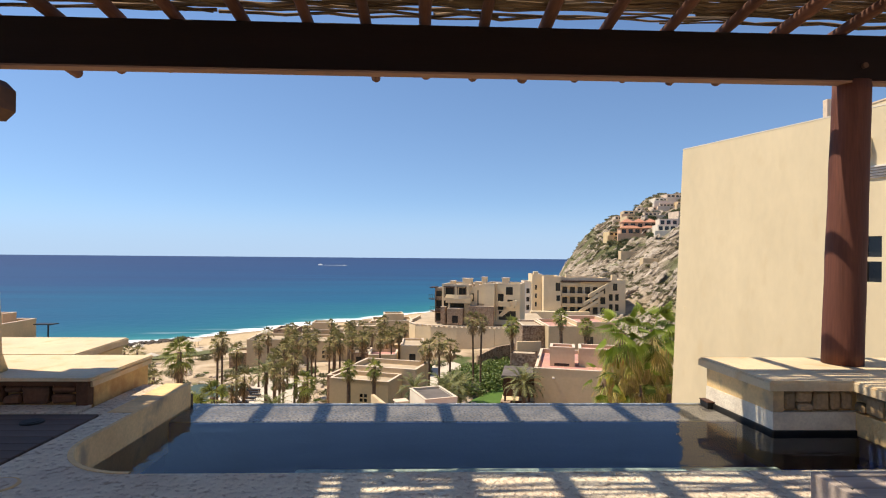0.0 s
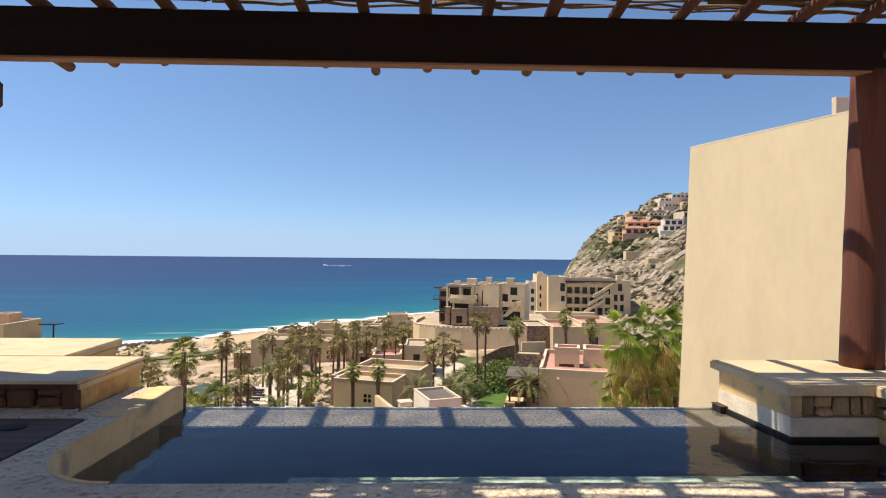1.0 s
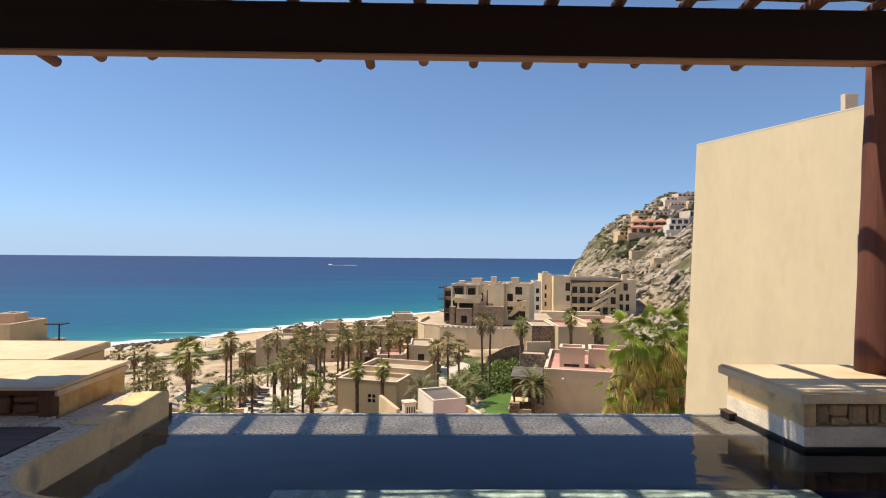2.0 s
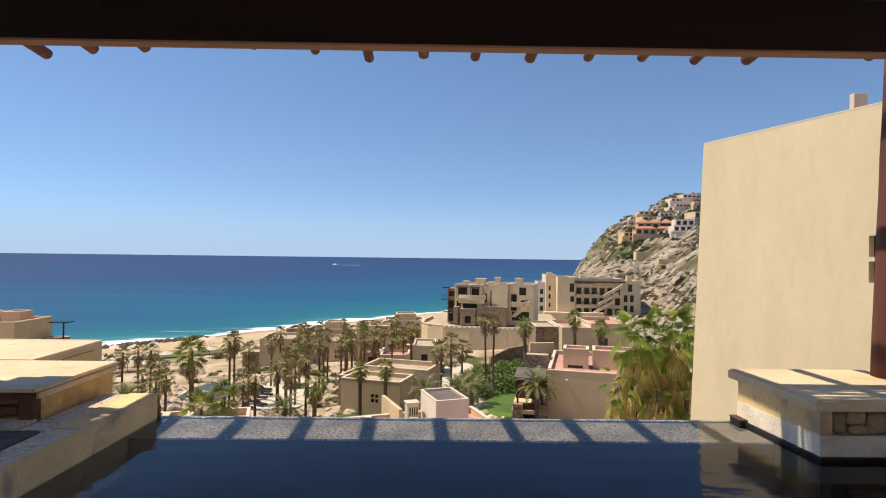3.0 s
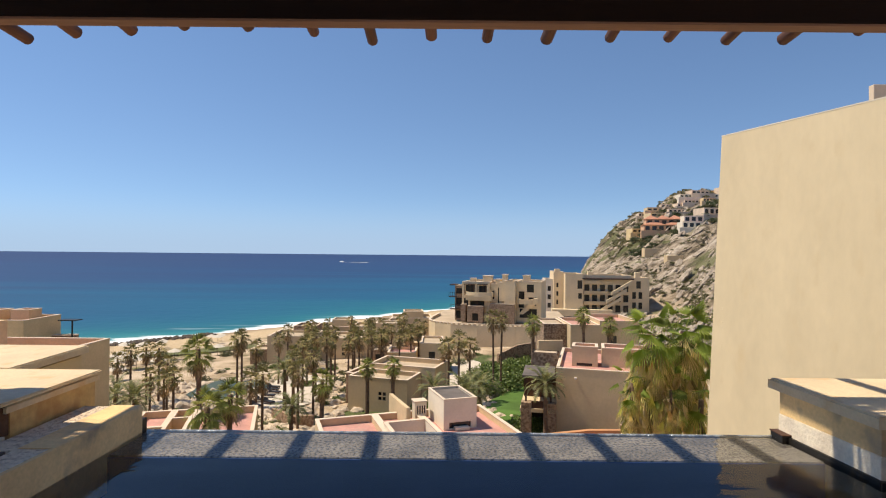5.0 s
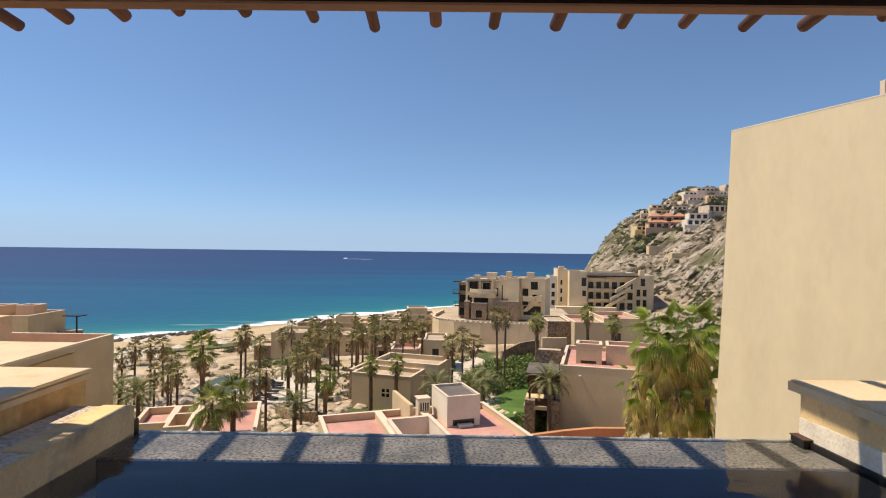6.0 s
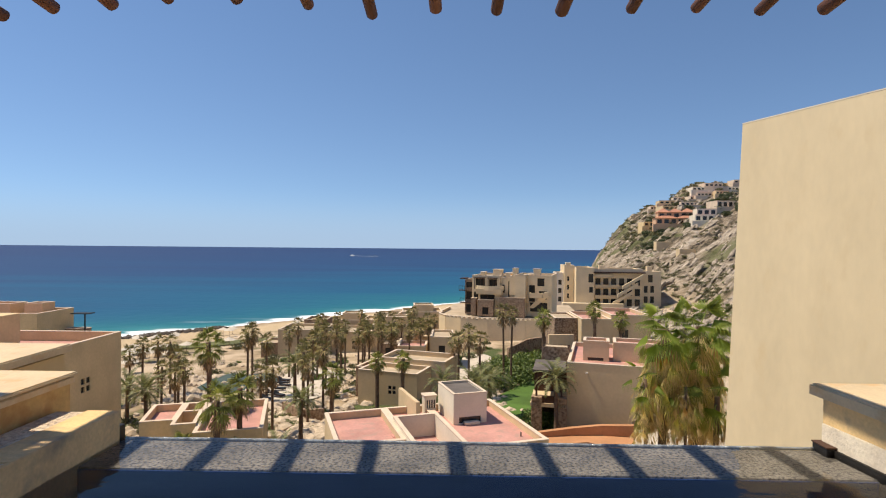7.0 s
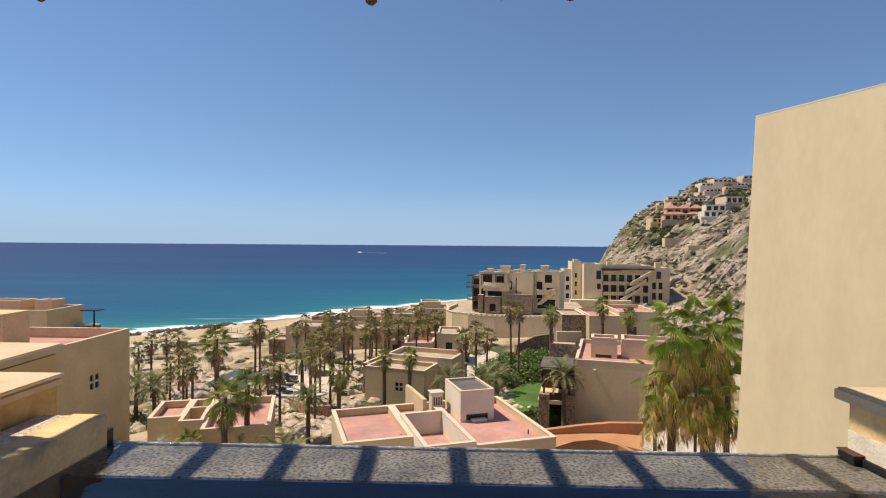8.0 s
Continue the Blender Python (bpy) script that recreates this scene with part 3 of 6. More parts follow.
# low bench and the wall cap behind it on the other side
bench_l = base("stone_bench", pose(0, 0, 0), "limestone-topped bench with red-brown stone facing in shade", "bench")
part("slab", prism([(-2.93, 4.64), (-2.93, 5.74), (-3.745, 5.74), (-4.99, 5.74), (-4.99, 4.64), (-3.2, 4.64)], TOP - 0.026, TOP, 0.009), M_SLAB, bench_l, "pale yellow limestone slab")
# dark brown strip paints the shade line below the slab
part("slab_shade_strip", prism([(-2.96, 4.67), (-2.96, 5.71), (-4.99, 5.71), (-4.99, 4.67)], TOP - 0.036, TOP - 0.027), M_FRAME, bench_l)
part("core", prism([(-2.965, 4.76), (-2.965, 5.70), (-4.98, 5.70), (-4.98, 4.76)], -1.2, TOP - 0.037), M_GOLDSTONE, bench_l, "golden-brown stained stone flank")
part("side_band", prism([(-2.942, 4.70), (-2.938, 5.72), (-2.964, 5.72), (-2.964, 4.70)], TOP - 0.085, TOP - 0.037, 0.006), M_SLAB, bench_l, "paler limestone band under the slab")
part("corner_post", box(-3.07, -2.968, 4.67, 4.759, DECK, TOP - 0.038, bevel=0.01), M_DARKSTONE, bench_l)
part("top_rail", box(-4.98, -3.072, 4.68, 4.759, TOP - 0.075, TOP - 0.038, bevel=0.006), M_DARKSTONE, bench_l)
part("kerb", box(-4.99, -2.95, 4.47, 4.70, 0.0, DECK + 0.012, bevel=0.006), M_DECK, bench_l)
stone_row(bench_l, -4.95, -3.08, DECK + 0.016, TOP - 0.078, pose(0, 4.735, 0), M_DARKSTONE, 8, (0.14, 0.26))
cap = base("garden_wall", pose(0, 0, 0), "low ochre wall with a pale stone cap beyond the bench", "wall", kind="structure")
part("cap_slab", prism([(-3.74, 5.745), (-3.80, 6.92), (-7.0, 6.92), (-7.0, 5.745)], TOP - 0.075, TOP + 0.002, 0.012), M_SLAB, cap)
# dark brown strip paints the shade in the gap under the cap
part("cap_shade_strip", prism([(-3.84, 5.76), (-3.90, 6.84), (-7.0, 6.84), (-7.0, 5.76)], TOP - 0.10, TOP - 0.076), M_FRAME, cap)
part("body", prism([(-3.79, 5.75), (-3.85, 6.88), (-7.0, 6.88), (-7.0, 5.75)], -22, TOP - 0.101), M_OCHRE, cap)

drain = base("floor_drain", pose(-2.52, 3.05, DECK + 0.001), "round flush drain cover in the paving", "drain")
part("ring", tube([(0, 0, 0), (0, 0, 0.006)], [0.12, 0.115], 24), M_COPING, drain)
part("lid", tube([(0, 0, 0.006), (0, 0, 0.008)], [0.10, 0.10], 24), M_DECK, drain)
uplight = base("deck_light", pose(-3.12, 4.22, DECK + 0.004), "black flush light in the deck", "light fixture")
part("ring", tube([(0, 0, 0), (0, 0, 0.012)], [0.085, 0.08], 20), M_BLACK, uplight)
part("lens", tube([(0, 0, 0.012), (0, 0, 0.016)], [0.06, 0.058], 20), M_BLACK, uplight)

# corner of a slatted low table in the foreground
table = base("low_table", pose(2.18, 1.80, DECK), "pale weathered wooden low table catching striped light", "table")
for i in range(7):
    part("slat", box(-0.50, 0.60, -0.42 + 0.12 * i, -0.31 + 0.12 * i, 0.33, 0.365, bevel=0.004, seg=1), M_PALEWOOD, table)
part("frame", box(-0.50, 0.60, 0.425, 0.47, 0.24, 0.365, bevel=0.006), M_PALEWOOD, table)
part("frame", box(-0.55, -0.505, -0.42, 0.47, 0.24, 0.365, bevel=0.006), M_PALEWOOD, table)
for lx in (-0.49, 0.52):
    for ly in (-0.40, 0.35):
        part("leg", box(lx, lx + 0.07, ly, ly + 0.07, 0, 0.33, bevel=0.006), M_PALEWOOD, table)

# ---- pergola ----
pergola = base("pergola", pose(0, 0, 0), "dark timber pergola with log posts, pole rafters and a dry branch cover", "pergola", kind="structure")
# beam coloured near black for its shaded face
beam = part("beam", box(-4.85, 6.6, 5.20, 5.335, 3.325, 3.78, bevel=0.012), M_WOOD, pergola, "timber beam coloured nearly black for its shaded face")
# pale strip puts sunlight bounced from below into the underside's colour
part("beam_soffit", box(-4.85, 6.6, 5.205, 5.33, 3.305, 3.324), M_UNDER, pergola, "beam underside coloured pale for bounced sunlight")
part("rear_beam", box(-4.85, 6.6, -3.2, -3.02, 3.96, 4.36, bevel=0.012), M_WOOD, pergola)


def post(x, y, z0, z1, r, lean, label):
    n = 16
    pts = [(x + lean * (k / n), y, z0 + (z1 - z0) * k / n) for k in range(n + 1)]
    return part("post", tube(pts, [r * (1.04 - 0.09 * k / n) for k in range(n + 1)], 28, 0.03), M_LOG, pergola, label)


post(4.16, 5.34, TOP, 3.34, 0.178, 0.10, "red-brown log post standing on the bench")
post(-4.10, 4.86, TOP, 2.83, 0.185, 0.0, "red-brown log post standing on the bench")
part("post_foot", tube([(-4.10, 4.86, TOP), (-4.10, 4.86, 0.62), (-4.10, 4.86, 1.2)], [0.27, 0.225, 0.20], 24), M_OCHRE, pergola, "flared plaster foot")
part("post", tube([(5.9, -3.11, DECK), (5.9, -3.11, 3.97)], [0.18, 0.17], 20), M_LOG, pergola)
part("post", tube([(-4.6, -3.11, DECK), (-4.6, -3.11, 3.97)], [0.18, 0.17], 20), M_LOG, pergola)
part("bracket", prism([(-0.19, -0.10), (-0.10, -0.19), (0.10, -0.19), (0.19, -0.10), (0.19, 0.10), (0.10, 0.19), (-0.10, 0.19), (-0.19, 0.10)], 0, 0.7), M_FRAME, pergola, "octagonal timber beam end", m=pose(-4.26, 5.32, 2.985, 90, 0, 0))
part("bolt_head", tube([(4.27, 5.17, 3.47), (4.27, 5.20, 3.47)], [0.03, 0.03], 8), M_FRAME, pergola)

rrng = random.Random(5)
raft = lambda y: 3.842 - 0.095 * (y - 5.27)
ends = (6.68, 6.54, 6.47, 6.39, 6.37, 6.48, 6.66, 6.56, 6.57, 6.60, 6.55, 6.54, 6.58, 6.56, 6.36, 6.4, 6.5)
for k, end in enumerate(ends):
    x = -0.715 + 0.603 * (k - 6)
    j = rrng.uniform(-0.015, 0.015)
    pts = [(x + 0.03 * noise.noise(Vector((k * 3.7, q * 0.4, 0))) + j * q / 9, y, raft(y) + 0.012 * noise.noise(Vector((k, q * 0.5, 5)))) for q, y in enumerate(np.linspace(-3.4, end, 14))]
    rr = rrng.uniform(0.058, 0.072)
    bm = tube(pts, [rr * (1.06 - 0.012 * q) for q in range(13)] + [rr * 0.90], 12, 0.06)
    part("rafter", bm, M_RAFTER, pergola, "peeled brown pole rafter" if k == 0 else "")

# cover of dry branches laid across the rafters
cover = base("branch_cover", pose(0, 0, 0), "loose mat of dry brown branches laid over the rafters", "roof cover")
srng = random.Random(11)
stick_me = []
for v in range(10):
    ln = 2.6
    pts = [((q / 12 - 0.5) * ln, 0.05 * noise.noise(Vector((q * 0.45, v * 7.1, 0))) , 0.028 * noise.noise(Vector((q * 0.5, v * 7.1, 9)))) for q in range(13)]
    rad = srng.uniform(0.011, 0.022)
    stick_me.append(mesh_of(tube(pts, [rad * (1.2 - 0.045 * q) for q in range(13)], 5, 0.25), M_STICK))
count = 0
y = 5.34
while y > 1.6 and count < 560:
    for row in range(5):
        st = new("branch", srng.choice(stick_me))
        st.parent = cover
        yy = y + srng.uniform(-0.05, 0.05)
        st.matrix_basis = pose(-3.4 + 2.35 * row + srng.uniform(-0.15, 0.4), yy, raft(yy) + 0.085 + srng.uniform(0, 0.03), srng.uniform(0, 360), 0, srng.uniform(-1.6, 1.6) + srng.choice((0, 180)))
        count += 1
    y -= srng.choice((0.03, 0.034, 0.04, 0.046, 0.05, 0.085))
fbm = bmesh.new()
while y > 1.7:
    for row in range(5):
        cx, yy = -3.4 + 2.35 * row + srng.uniform(-0.15, 0.4), y + srng.uniform(-0.05, 0.05)
        z = raft(yy) + 0.085
        t = bmesh.new()
        t.from_mesh(srng.choice(stick_me))
        t.transform(pose(cx, yy, z + srng.uniform(0, 0.03), srng.uniform(0, 360), 0, srng.uniform(-1.6, 1.6)))
        tmp = bpy.data.meshes.new("tmp")
        t.to_mesh(tmp)
        fbm.from_mesh(tmp)
        t.free()
        bpy.data.meshes.remove(tmp)
    y -= srng.choice((0.05, 0.07, 0.10, 0.16))
twig = random.Random(3)
def lay(cx, yy, lift, turn):
    t = bmesh.new()
    t.from_mesh(twig.choice(stick_me))
    t.transform(pose(cx, yy, raft(yy) + lift, twig.uniform(0, 360), 0, turn) @ Matrix.Diagonal((1, 0.8, 0.8, 1)))
    tmp = bpy.data.meshes.new("tmp")
    t.to_mesh(tmp)
    fbm.from_mesh(tmp)
    t.free()
    bpy.data.meshes.remove(tmp)


for k in range(40):
    lay(-3.66 + twig.uniform(-0.4, 0.6), 5.33 - 0.09 * k, 0.135 + twig.uniform(0, 0.03), twig.uniform(-0.8, 0.8) + twig.choice((0, 180)))
for k in range(170):
    lay(twig.uniform(-2.5, 5.5), twig.uniform(1.7, 5.32), 0.12, twig.uniform(-4, 4))
tagged(part("thatch_mat", fbm, M_STICK, cover), kind="stuff")

# assumed house wall behind the camera and side wall, cream to bounce light
tagged(part("wall_south", box(-5.3, 8, -4.5, -4.2, -0.25, 4.6), M_CREAM), "unseen plain wall, cream to bounce light", "wall", kind="structure")
tagged(part("wall_west", box(-7.3, -7.0, -4.19, 4.4, -0.25, 1.3), M_CREAM), "unseen low side wall, cream to bounce light", "wall", kind="structure")
# unseen paving, partly sunlit so that it bounces warm light
tagged(part("floor_west", box(-6.99, -5.0, -4.19, 4.4, -0.25, DECK - 0.01), M_DECK), "unseen coral stone paving added beyond the deck boards", "floor", kind="structure")
# unseen roof, sized so that its shadow covers the left deck
eaves = bmesh.new()
roof_bm = [eaves.verts.new((x, y, raft(y) + 0.15 + dz)) for dz in (0.0, 0.09) for x, y in ((-6.0, -1.6), (-2.84, -1.6), (-2.84, 5.08), (-6.0, 5.08))]
for f in ((0, 3, 2, 1), (4, 5, 6, 7), (0, 1, 5, 4), (1, 2, 6, 5), (2, 3, 7, 6), (3, 0, 4, 7)):
    eaves.faces.new([roof_bm[i] for i in f])
tagged(part("side_roof", eaves, M_STICK), "unseen thatch roof added to shade the terrace's left side", "roof", kind="structure")


# ---- building blocks for the houses ----
def panel(bm, w, h, holes, depth=0.18):
    """A wall face in x (0..w) and z (0..h) looking to -y, with rectangular recesses (x0, x1, z0, z1)."""
    us = sorted({0.0, w, *[v for q in holes for v in q[:2]]})
    vs = sorted({0.0, h, *[v for q in holes for v in q[2:4]]})
    vert = lambda x, y, z: bm.verts.new((x, y, z))
    for a, c in zip(us, us[1:]):
        for d, e in zip(vs, vs[1:]):
            if not any(q[0] <= (a + c) / 2 <= q[1] and q[2] <= (d + e) / 2 <= q[3] for q in holes):
                bm.faces.new([vert(a, 0, d), vert(c, 0, d), vert(c, 0, e), vert(a, 0, e)])
    for x0, x1, z0, z1 in [q[:4] for q in holes]:
        for p in (((x0, z0), (x1, z0)), ((x1, z0), (x1, z1)), ((x1, z1), (x0, z1)), ((x0, z1), (x0, z0))):
            (a, d), (c, e) = p
            bm.faces.new([vert(a, 0, d), vert(a, depth, d), vert(c, depth, e), vert(c, 0, e)])
        bm.faces.new([vert(x0, depth, z0), vert(x1, depth, z0), vert(x1, depth, z1), vert(x0, depth, z1)])


def squares(x, z, s=0.4, gap=0.12):
    """Four small square openings, two by two."""
    return [(x + i * (s + gap), x + i * (s + gap) + s, z + j * (s + gap), z + j * (s + gap) + s) for i in (0, 1) for j in (0, 1)]


def quad(bm, *pts):
    bm.faces.new([bm.verts.new(p) for p in pts])


def volume(parent, x0, x1, y0, y1, z0, z1, wall, roof, par=0.5, thick=0.28, holes=None, batter=(0.0, 0.0), coping=True, bars=0, name="wall"):
    """A flat-roofed block: four walls with recessed openings, a parapet, its coping and the roof inside it.
    holes: side (0 front, 1 right, 2 back, 3 left) to rectangles in that side's x and z from the block's foot."""
    holes = holes or {}
    bm = bmesh.new()
    w, d, h = x1 - x0, y1 - y0, z1 - z0
    sides = ((w, pose(x0, y0, z0)), (d, pose(x1, y0, z0, 0, 0, 90)), (w, pose(x1, y1, z0, 0, 0, 180)), (d, pose(x0, y1, z0, 0, 0, 270)))
    for k, (length, m) in enumerate(sides):
        t = bmesh.new()
        panel(t, length, h, holes.get(k, []))
        t.transform(m)
        tmp = bpy.data.meshes.new("tmp")
        t.to_mesh(tmp)
        bm.from_mesh(tmp)
        t.free()
        bpy.data.meshes.remove(tmp)
    a, b, c, e = x0 + thick, x1 - thick, y0 + thick, y1 - thick
    low = z1 - par
    for p, q in (((a, c), (b, c)), ((b, c), (b, e)), ((b, e), (a, e)), ((a, e), (a, c))):
        quad(bm, (*p, low), (*p, z1), (*q, z1), (*q, low))
    for v in bm.verts:
        if abs(v.co.x - x0) < 0.3:
            v.co.x -= batter[0] * (z1 - v.co.z)
        if abs(v.co.y - y0) < 0.3:
            v.co.y -= batter[1] * (z1 - v.co.z)
    bmesh.ops.remove_doubles(bm, verts=bm.verts, dist=0.0005)
    body = part(name, bm, wall, parent)
    part("roof", box(a - 0.05, b + 0.05, c - 0.05, e + 0.05, low - 0.2, low), roof, parent)
    if coping:
        cp = bmesh.new()
        o = 0.03
        add_box(cp, x0 - o, x1 + o, y0 - o, c + o, z1, z1 + 0.07)
        add_box(cp, x0 - o, x1 + o, e - o, y1 + o, z1, z1 + 0.07)
        add_box(cp, x0 - o, a + o, c + o, e - o, z1, z1 + 0.07)
        add_box(cp, b - o, x1 + o, c + o, e - o, z1, z1 + 0.07)
        part("coping", cp, M_CAP, parent)
    for k, rects in holes.items():
        length, m = sides[k]
        for r in rects:
            win = part("window", box(r[0], r[1], 0.13, 0.17, r[2], r[3]), M_DARKWIN, parent, m=m)
            if bars:
                fr = bmesh.new()
                for i in range(bars + 2):
                    xx = r[0] + (r[1] - r[0]) * i / (bars + 1)
                    add_box(fr, xx - 0.05, xx + 0.05, 0.08, 0.128, r[2], r[3])
                add_box(fr, r[0], r[1], 0.09, 0.127, r[3] - 0.1, r[3])
                part("frame", fr, M_FRAME, win)
    return body


def rows(x0, x1, n, levels, w, h, first=1.0):
    """Openings in even rows: n across, one row a storey."""
    step = (x1 - x0) / n
    return [(x0 + step * (i + 0.5) - w / 2, x0 + step * (i + 0.5) + w / 2, first + lv * 3.1, first + lv * 3.1 + h) for i in range(n) for lv in range(levels)]


# ---- tall neighbouring house ----
house_r = base("neighbour_house", pose(7.24, 15.30, -14, 0, 0, -70.5), "tall plain cream stucco house wall beside the pool", "house")
volume(house_r, 0, 9.0, 0, 9.0, 0, 18.57, M_WALL, M_PINK, par=0.3, holes={0: squares(4.21, 15.06, 0.42, 0.09)}, batter=(0.044, 0.008), coping=False)
# thin cream strip along the top of the wall face
part("top_edge", box(-0.004, 9.0, -0.004, 0.30, 18.572, 18.60), M_CREAM, house_r, "pale top edge")
vent = part("vent", box(4.9, 5.35, -0.03, 0.0, 17.15, 17.40, bevel=0.004, seg=1), M_WHITEWALL, house_r, "white louvred vent", m=pose(0, -0.012, 0))
for i in range(4):
    part("louvre", box(4.93, 5.32, -0.045, -0.03, 17.18 + 0.055 * i, 17.20 + 0.055 * i), M_GREYROOF, vent)
part("wall_light", box(4.72, 4.95, -0.16, 0.0, 17.60, 17.98, bevel=0.02), M_WALL, house_r, "stucco wall light box", m=pose(0, -0.008, 0))
prng2 = random.Random(9)
for k in range(9):
    zz = 13.0 + prng2.uniform(0, 1.25)
    part("plaster_patch", tube([(0.32 + prng2.uniform(-0.04, 0.04), 0.012, 0), (0.32, -0.002, 0)], [prng2.uniform(0.012, 0.022), 0.008], 9, 0.3), M_WALL, house_r, m=pose(-0.044 * (18.57 - zz), -0.008 * (18.57 - zz), zz))
upper = base("neighbour_house", pose(19.0, 25.4, -14), "upper storey of a cream stucco house with a chimney", "house")
volume(upper, 0.95, 10, -4, 6, 0, 22.45, M_WALL, M_PINK)
part("chimney", box(0, 0.62, 0.0, 0.3, 0, 23.1, bevel=0.03), M_CAP, upper, "pale stucco chimney")
part("string_course", box(0.9, 10.05, -4.06, -3.99, 21.6, 21.9), M_PINK, upper)

# ---- house straight below: pink roof, stair head, light well ----
h1 = base("villa", pose(3.6, 53.1, -20, 0, 0, 19), "tan stucco villa with pink flat roofs behind low parapets", "house", "resort villas")
volume(h1, -6.33, 0, -11.2, 0, 0, 7.1, M_TAN, M_PINK, par=0.5, holes={0: rows(0.3, 6, 2, 1, 1.2, 2.0, 3.4)})
volume(h1, -10.1, -6.35, -3.65, 0, 0, 7.09, M_TAN, M_PINK, par=0.5)
volume(h1, -15.2, -10.12, -8.2, 0, 0, 7.08, M_TAN, M_PINK, par=0.55)
volume(h1, -10.1, -6.35, -11.4, -3.7, 0, 7.45, M_CREAM, M_PINK, par=1.75, name="light_well")
volume(h1, -5.2, -2.25, -4.6, -0.3, 6.60, 9.12, M_CREAM, M_GREYROOF, par=0.12, thick=0.16, holes={0: [(0.5, 2.45, 0.08, 0.6)]}, name="stair_head")
vb = part("chimney", box(-6.8, -5.75, -1.55, -0.6, 6.6, 8.25, bevel=0.03), M_CREAM, h1)
part("cap", box(-6.88, -5.67, -1.63, -0.52, 8.25, 8.37, bevel=0.02), M_CAP, vb)
for i in range(4):
    part("slot", box(-6.62 + 0.21 * i, -6.51 + 0.21 * i, -1.565, -1.54, 7.25, 7.95), M_DARKWIN, vb)
part("roof_hatch", box(-10.6, -9.7, -5.9, -5.2, 6.50, 6.60, bevel=0.02), M_PINK, h1)
part("roof_duct", box(-4.3, -3.0, -5.0, -4.5, 6.60, 6.85, bevel=0.05), M_CREAM, h1)
part("vent_pipe", tube([(-1.0, -8.6, 6.58), (-1.0, -8.6, 6.95)], [0.06, 0.06], 8), M_GREYROOF, h1)
part("stair_wall", prism([(-7.95, -2.9), (-7.6, -2.9), (-7.9, 2.2), (-8.25, 2.2)], 5.0, 8.25, 0.03), M_TAN, h1)

# ---- pink-roofed house further left ----
h8 = base("villa", pose(-19.0, 58.0, -21, 0, 0, 16), "low ochre villa with pink roof panels and parapets", "house", "resort villas")
volume(h8, -10.4, -7.55, -6.3, -0.9, 0, 6.75, M_OCHRE, M_PINK, par=0.6)
volume(h8, -7.52, -5.48, -4.25, -0.9, 0, 6.74, M_OCHRE, M_PINK, par=0.6)
volume(h8, -7.5, -5.5, -8.4, -4.3, 0, 6.95, M_OCHRE, M_PINK, par=1.2, name="light_well")
volume(h8, -5.45, 0.1, -10.2, -0.9, 0, 6.7, M_OCHRE, M_PINK, par=0.6)

# ---- neighbour on the left with its shaded side ----
hl = base("villa", pose(-33.8, 57.2, -22), "ochre stucco villa, its flank in shade, pink roof inside a parapet", "house", "resort villas")
volume(hl, -12, 0, -22, 0, 0, 14.33, M_OCHRE, M_PINK, par=0.95, holes={1: [(15.9 + a, 15.9 + b, 9.62 + c, 9.62 + d) for a, b, c, d in squares(0, 0, 0.56, 0.2)]})
ch = part("chimney", box(-9.5, -5.3, -9.5, -6.5, 13.0, 17.0, bevel=0.04), M_OCHRE, hl)
for i in range(6):
    part("slot", box(-7.25 + 0.31 * i, -7.08 + 0.31 * i, -9.52, -9.49, 15.4, 16.4), M_FRAME, ch)
part("pipe", tube([(-9.4, -5.0, 13.38), (-9.4, -5.0, 14.6)], [0.06, 0.06], 8), M_OCHRE, hl)
hl2 = base("villa", pose(-52.6, 74.0, -24.9), "ochre stucco villa with stepped flat roofs above the beach", "house", "resort villas")
volume(hl2, -22, 0, -3.6, 3.2, 0, 17.2, M_OCHRE, M_PINK, par=0.6)
volume(hl2, -13, -6.4, 0, 3.0, 15, 18.0, M_OCHRE, M_PINK, par=0.3)
volume(hl2, -4.6, -2.2, 0.2, 2.6, 16.3, 18.1, M_OCHRE, M_PINK, par=0.3)
volume(hl2, 0.05, 2.9, 1.4, 2.6, 0, 14.6, M_STONEWALL, M_PINK, par=0.5)
aw = base("awning_frame", pose(-51.4, 75.6, -10.55), "black steel awning frame on a roof terrace", "awning")
part("canopy", box(0, 2.4, -0.8, 0.7, 2.3, 2.42, bevel=0.02), M_BLACK, aw)
part("post", box(1.8, 1.94, -0.7, -0.56, -0.3, 2.3), M_BLACK, aw)

# ---- house on the lawn ----
h2 = base("villa", pose(12.2, 60.2, -19, 0, 0, -15), "tan stucco villa with pink roof terraces beside the lawn", "house", "resort villas")
volume(h2, 0, 11, 0, 13, 0, 8.15, M_TAN, M_PINK, par=0.45, holes={3: rows(0.5, 5, 1, 1, 1.6, 2.2, 4.2)})
volume(h2, 1.5, 4.3, 4.0, 6.5, 7.71, 9.9, M_TAN, M_PINK, par=0.3, holes={0: [(0.5, 2.2, 0.05, 0.38)]}, name="stair_head")
volume(h2, 4.75, 10.6, 4.6, 8.0, 7.71, 9.75, M_TAN, M_PINK, par=0.3, name="roof_block")
volume(h2, -3.2, -0.1, 5.6, 7.6, 0, 8.7, M_STONEWALL, M_TERRACE, par=0.05, coping=False, name="stone_wing")
part("wall_lamp", box(1.9, 2.15, -0.14, -0.005, 7.1, 7.3, bevel=0.03), M_WHITEWALL, h2)
pg = base("terrace_canopy", pose(12.0, 59.0, -19, 0, 0, -12), "grey thatched terrace canopy on rubble stone piers", "canopy")
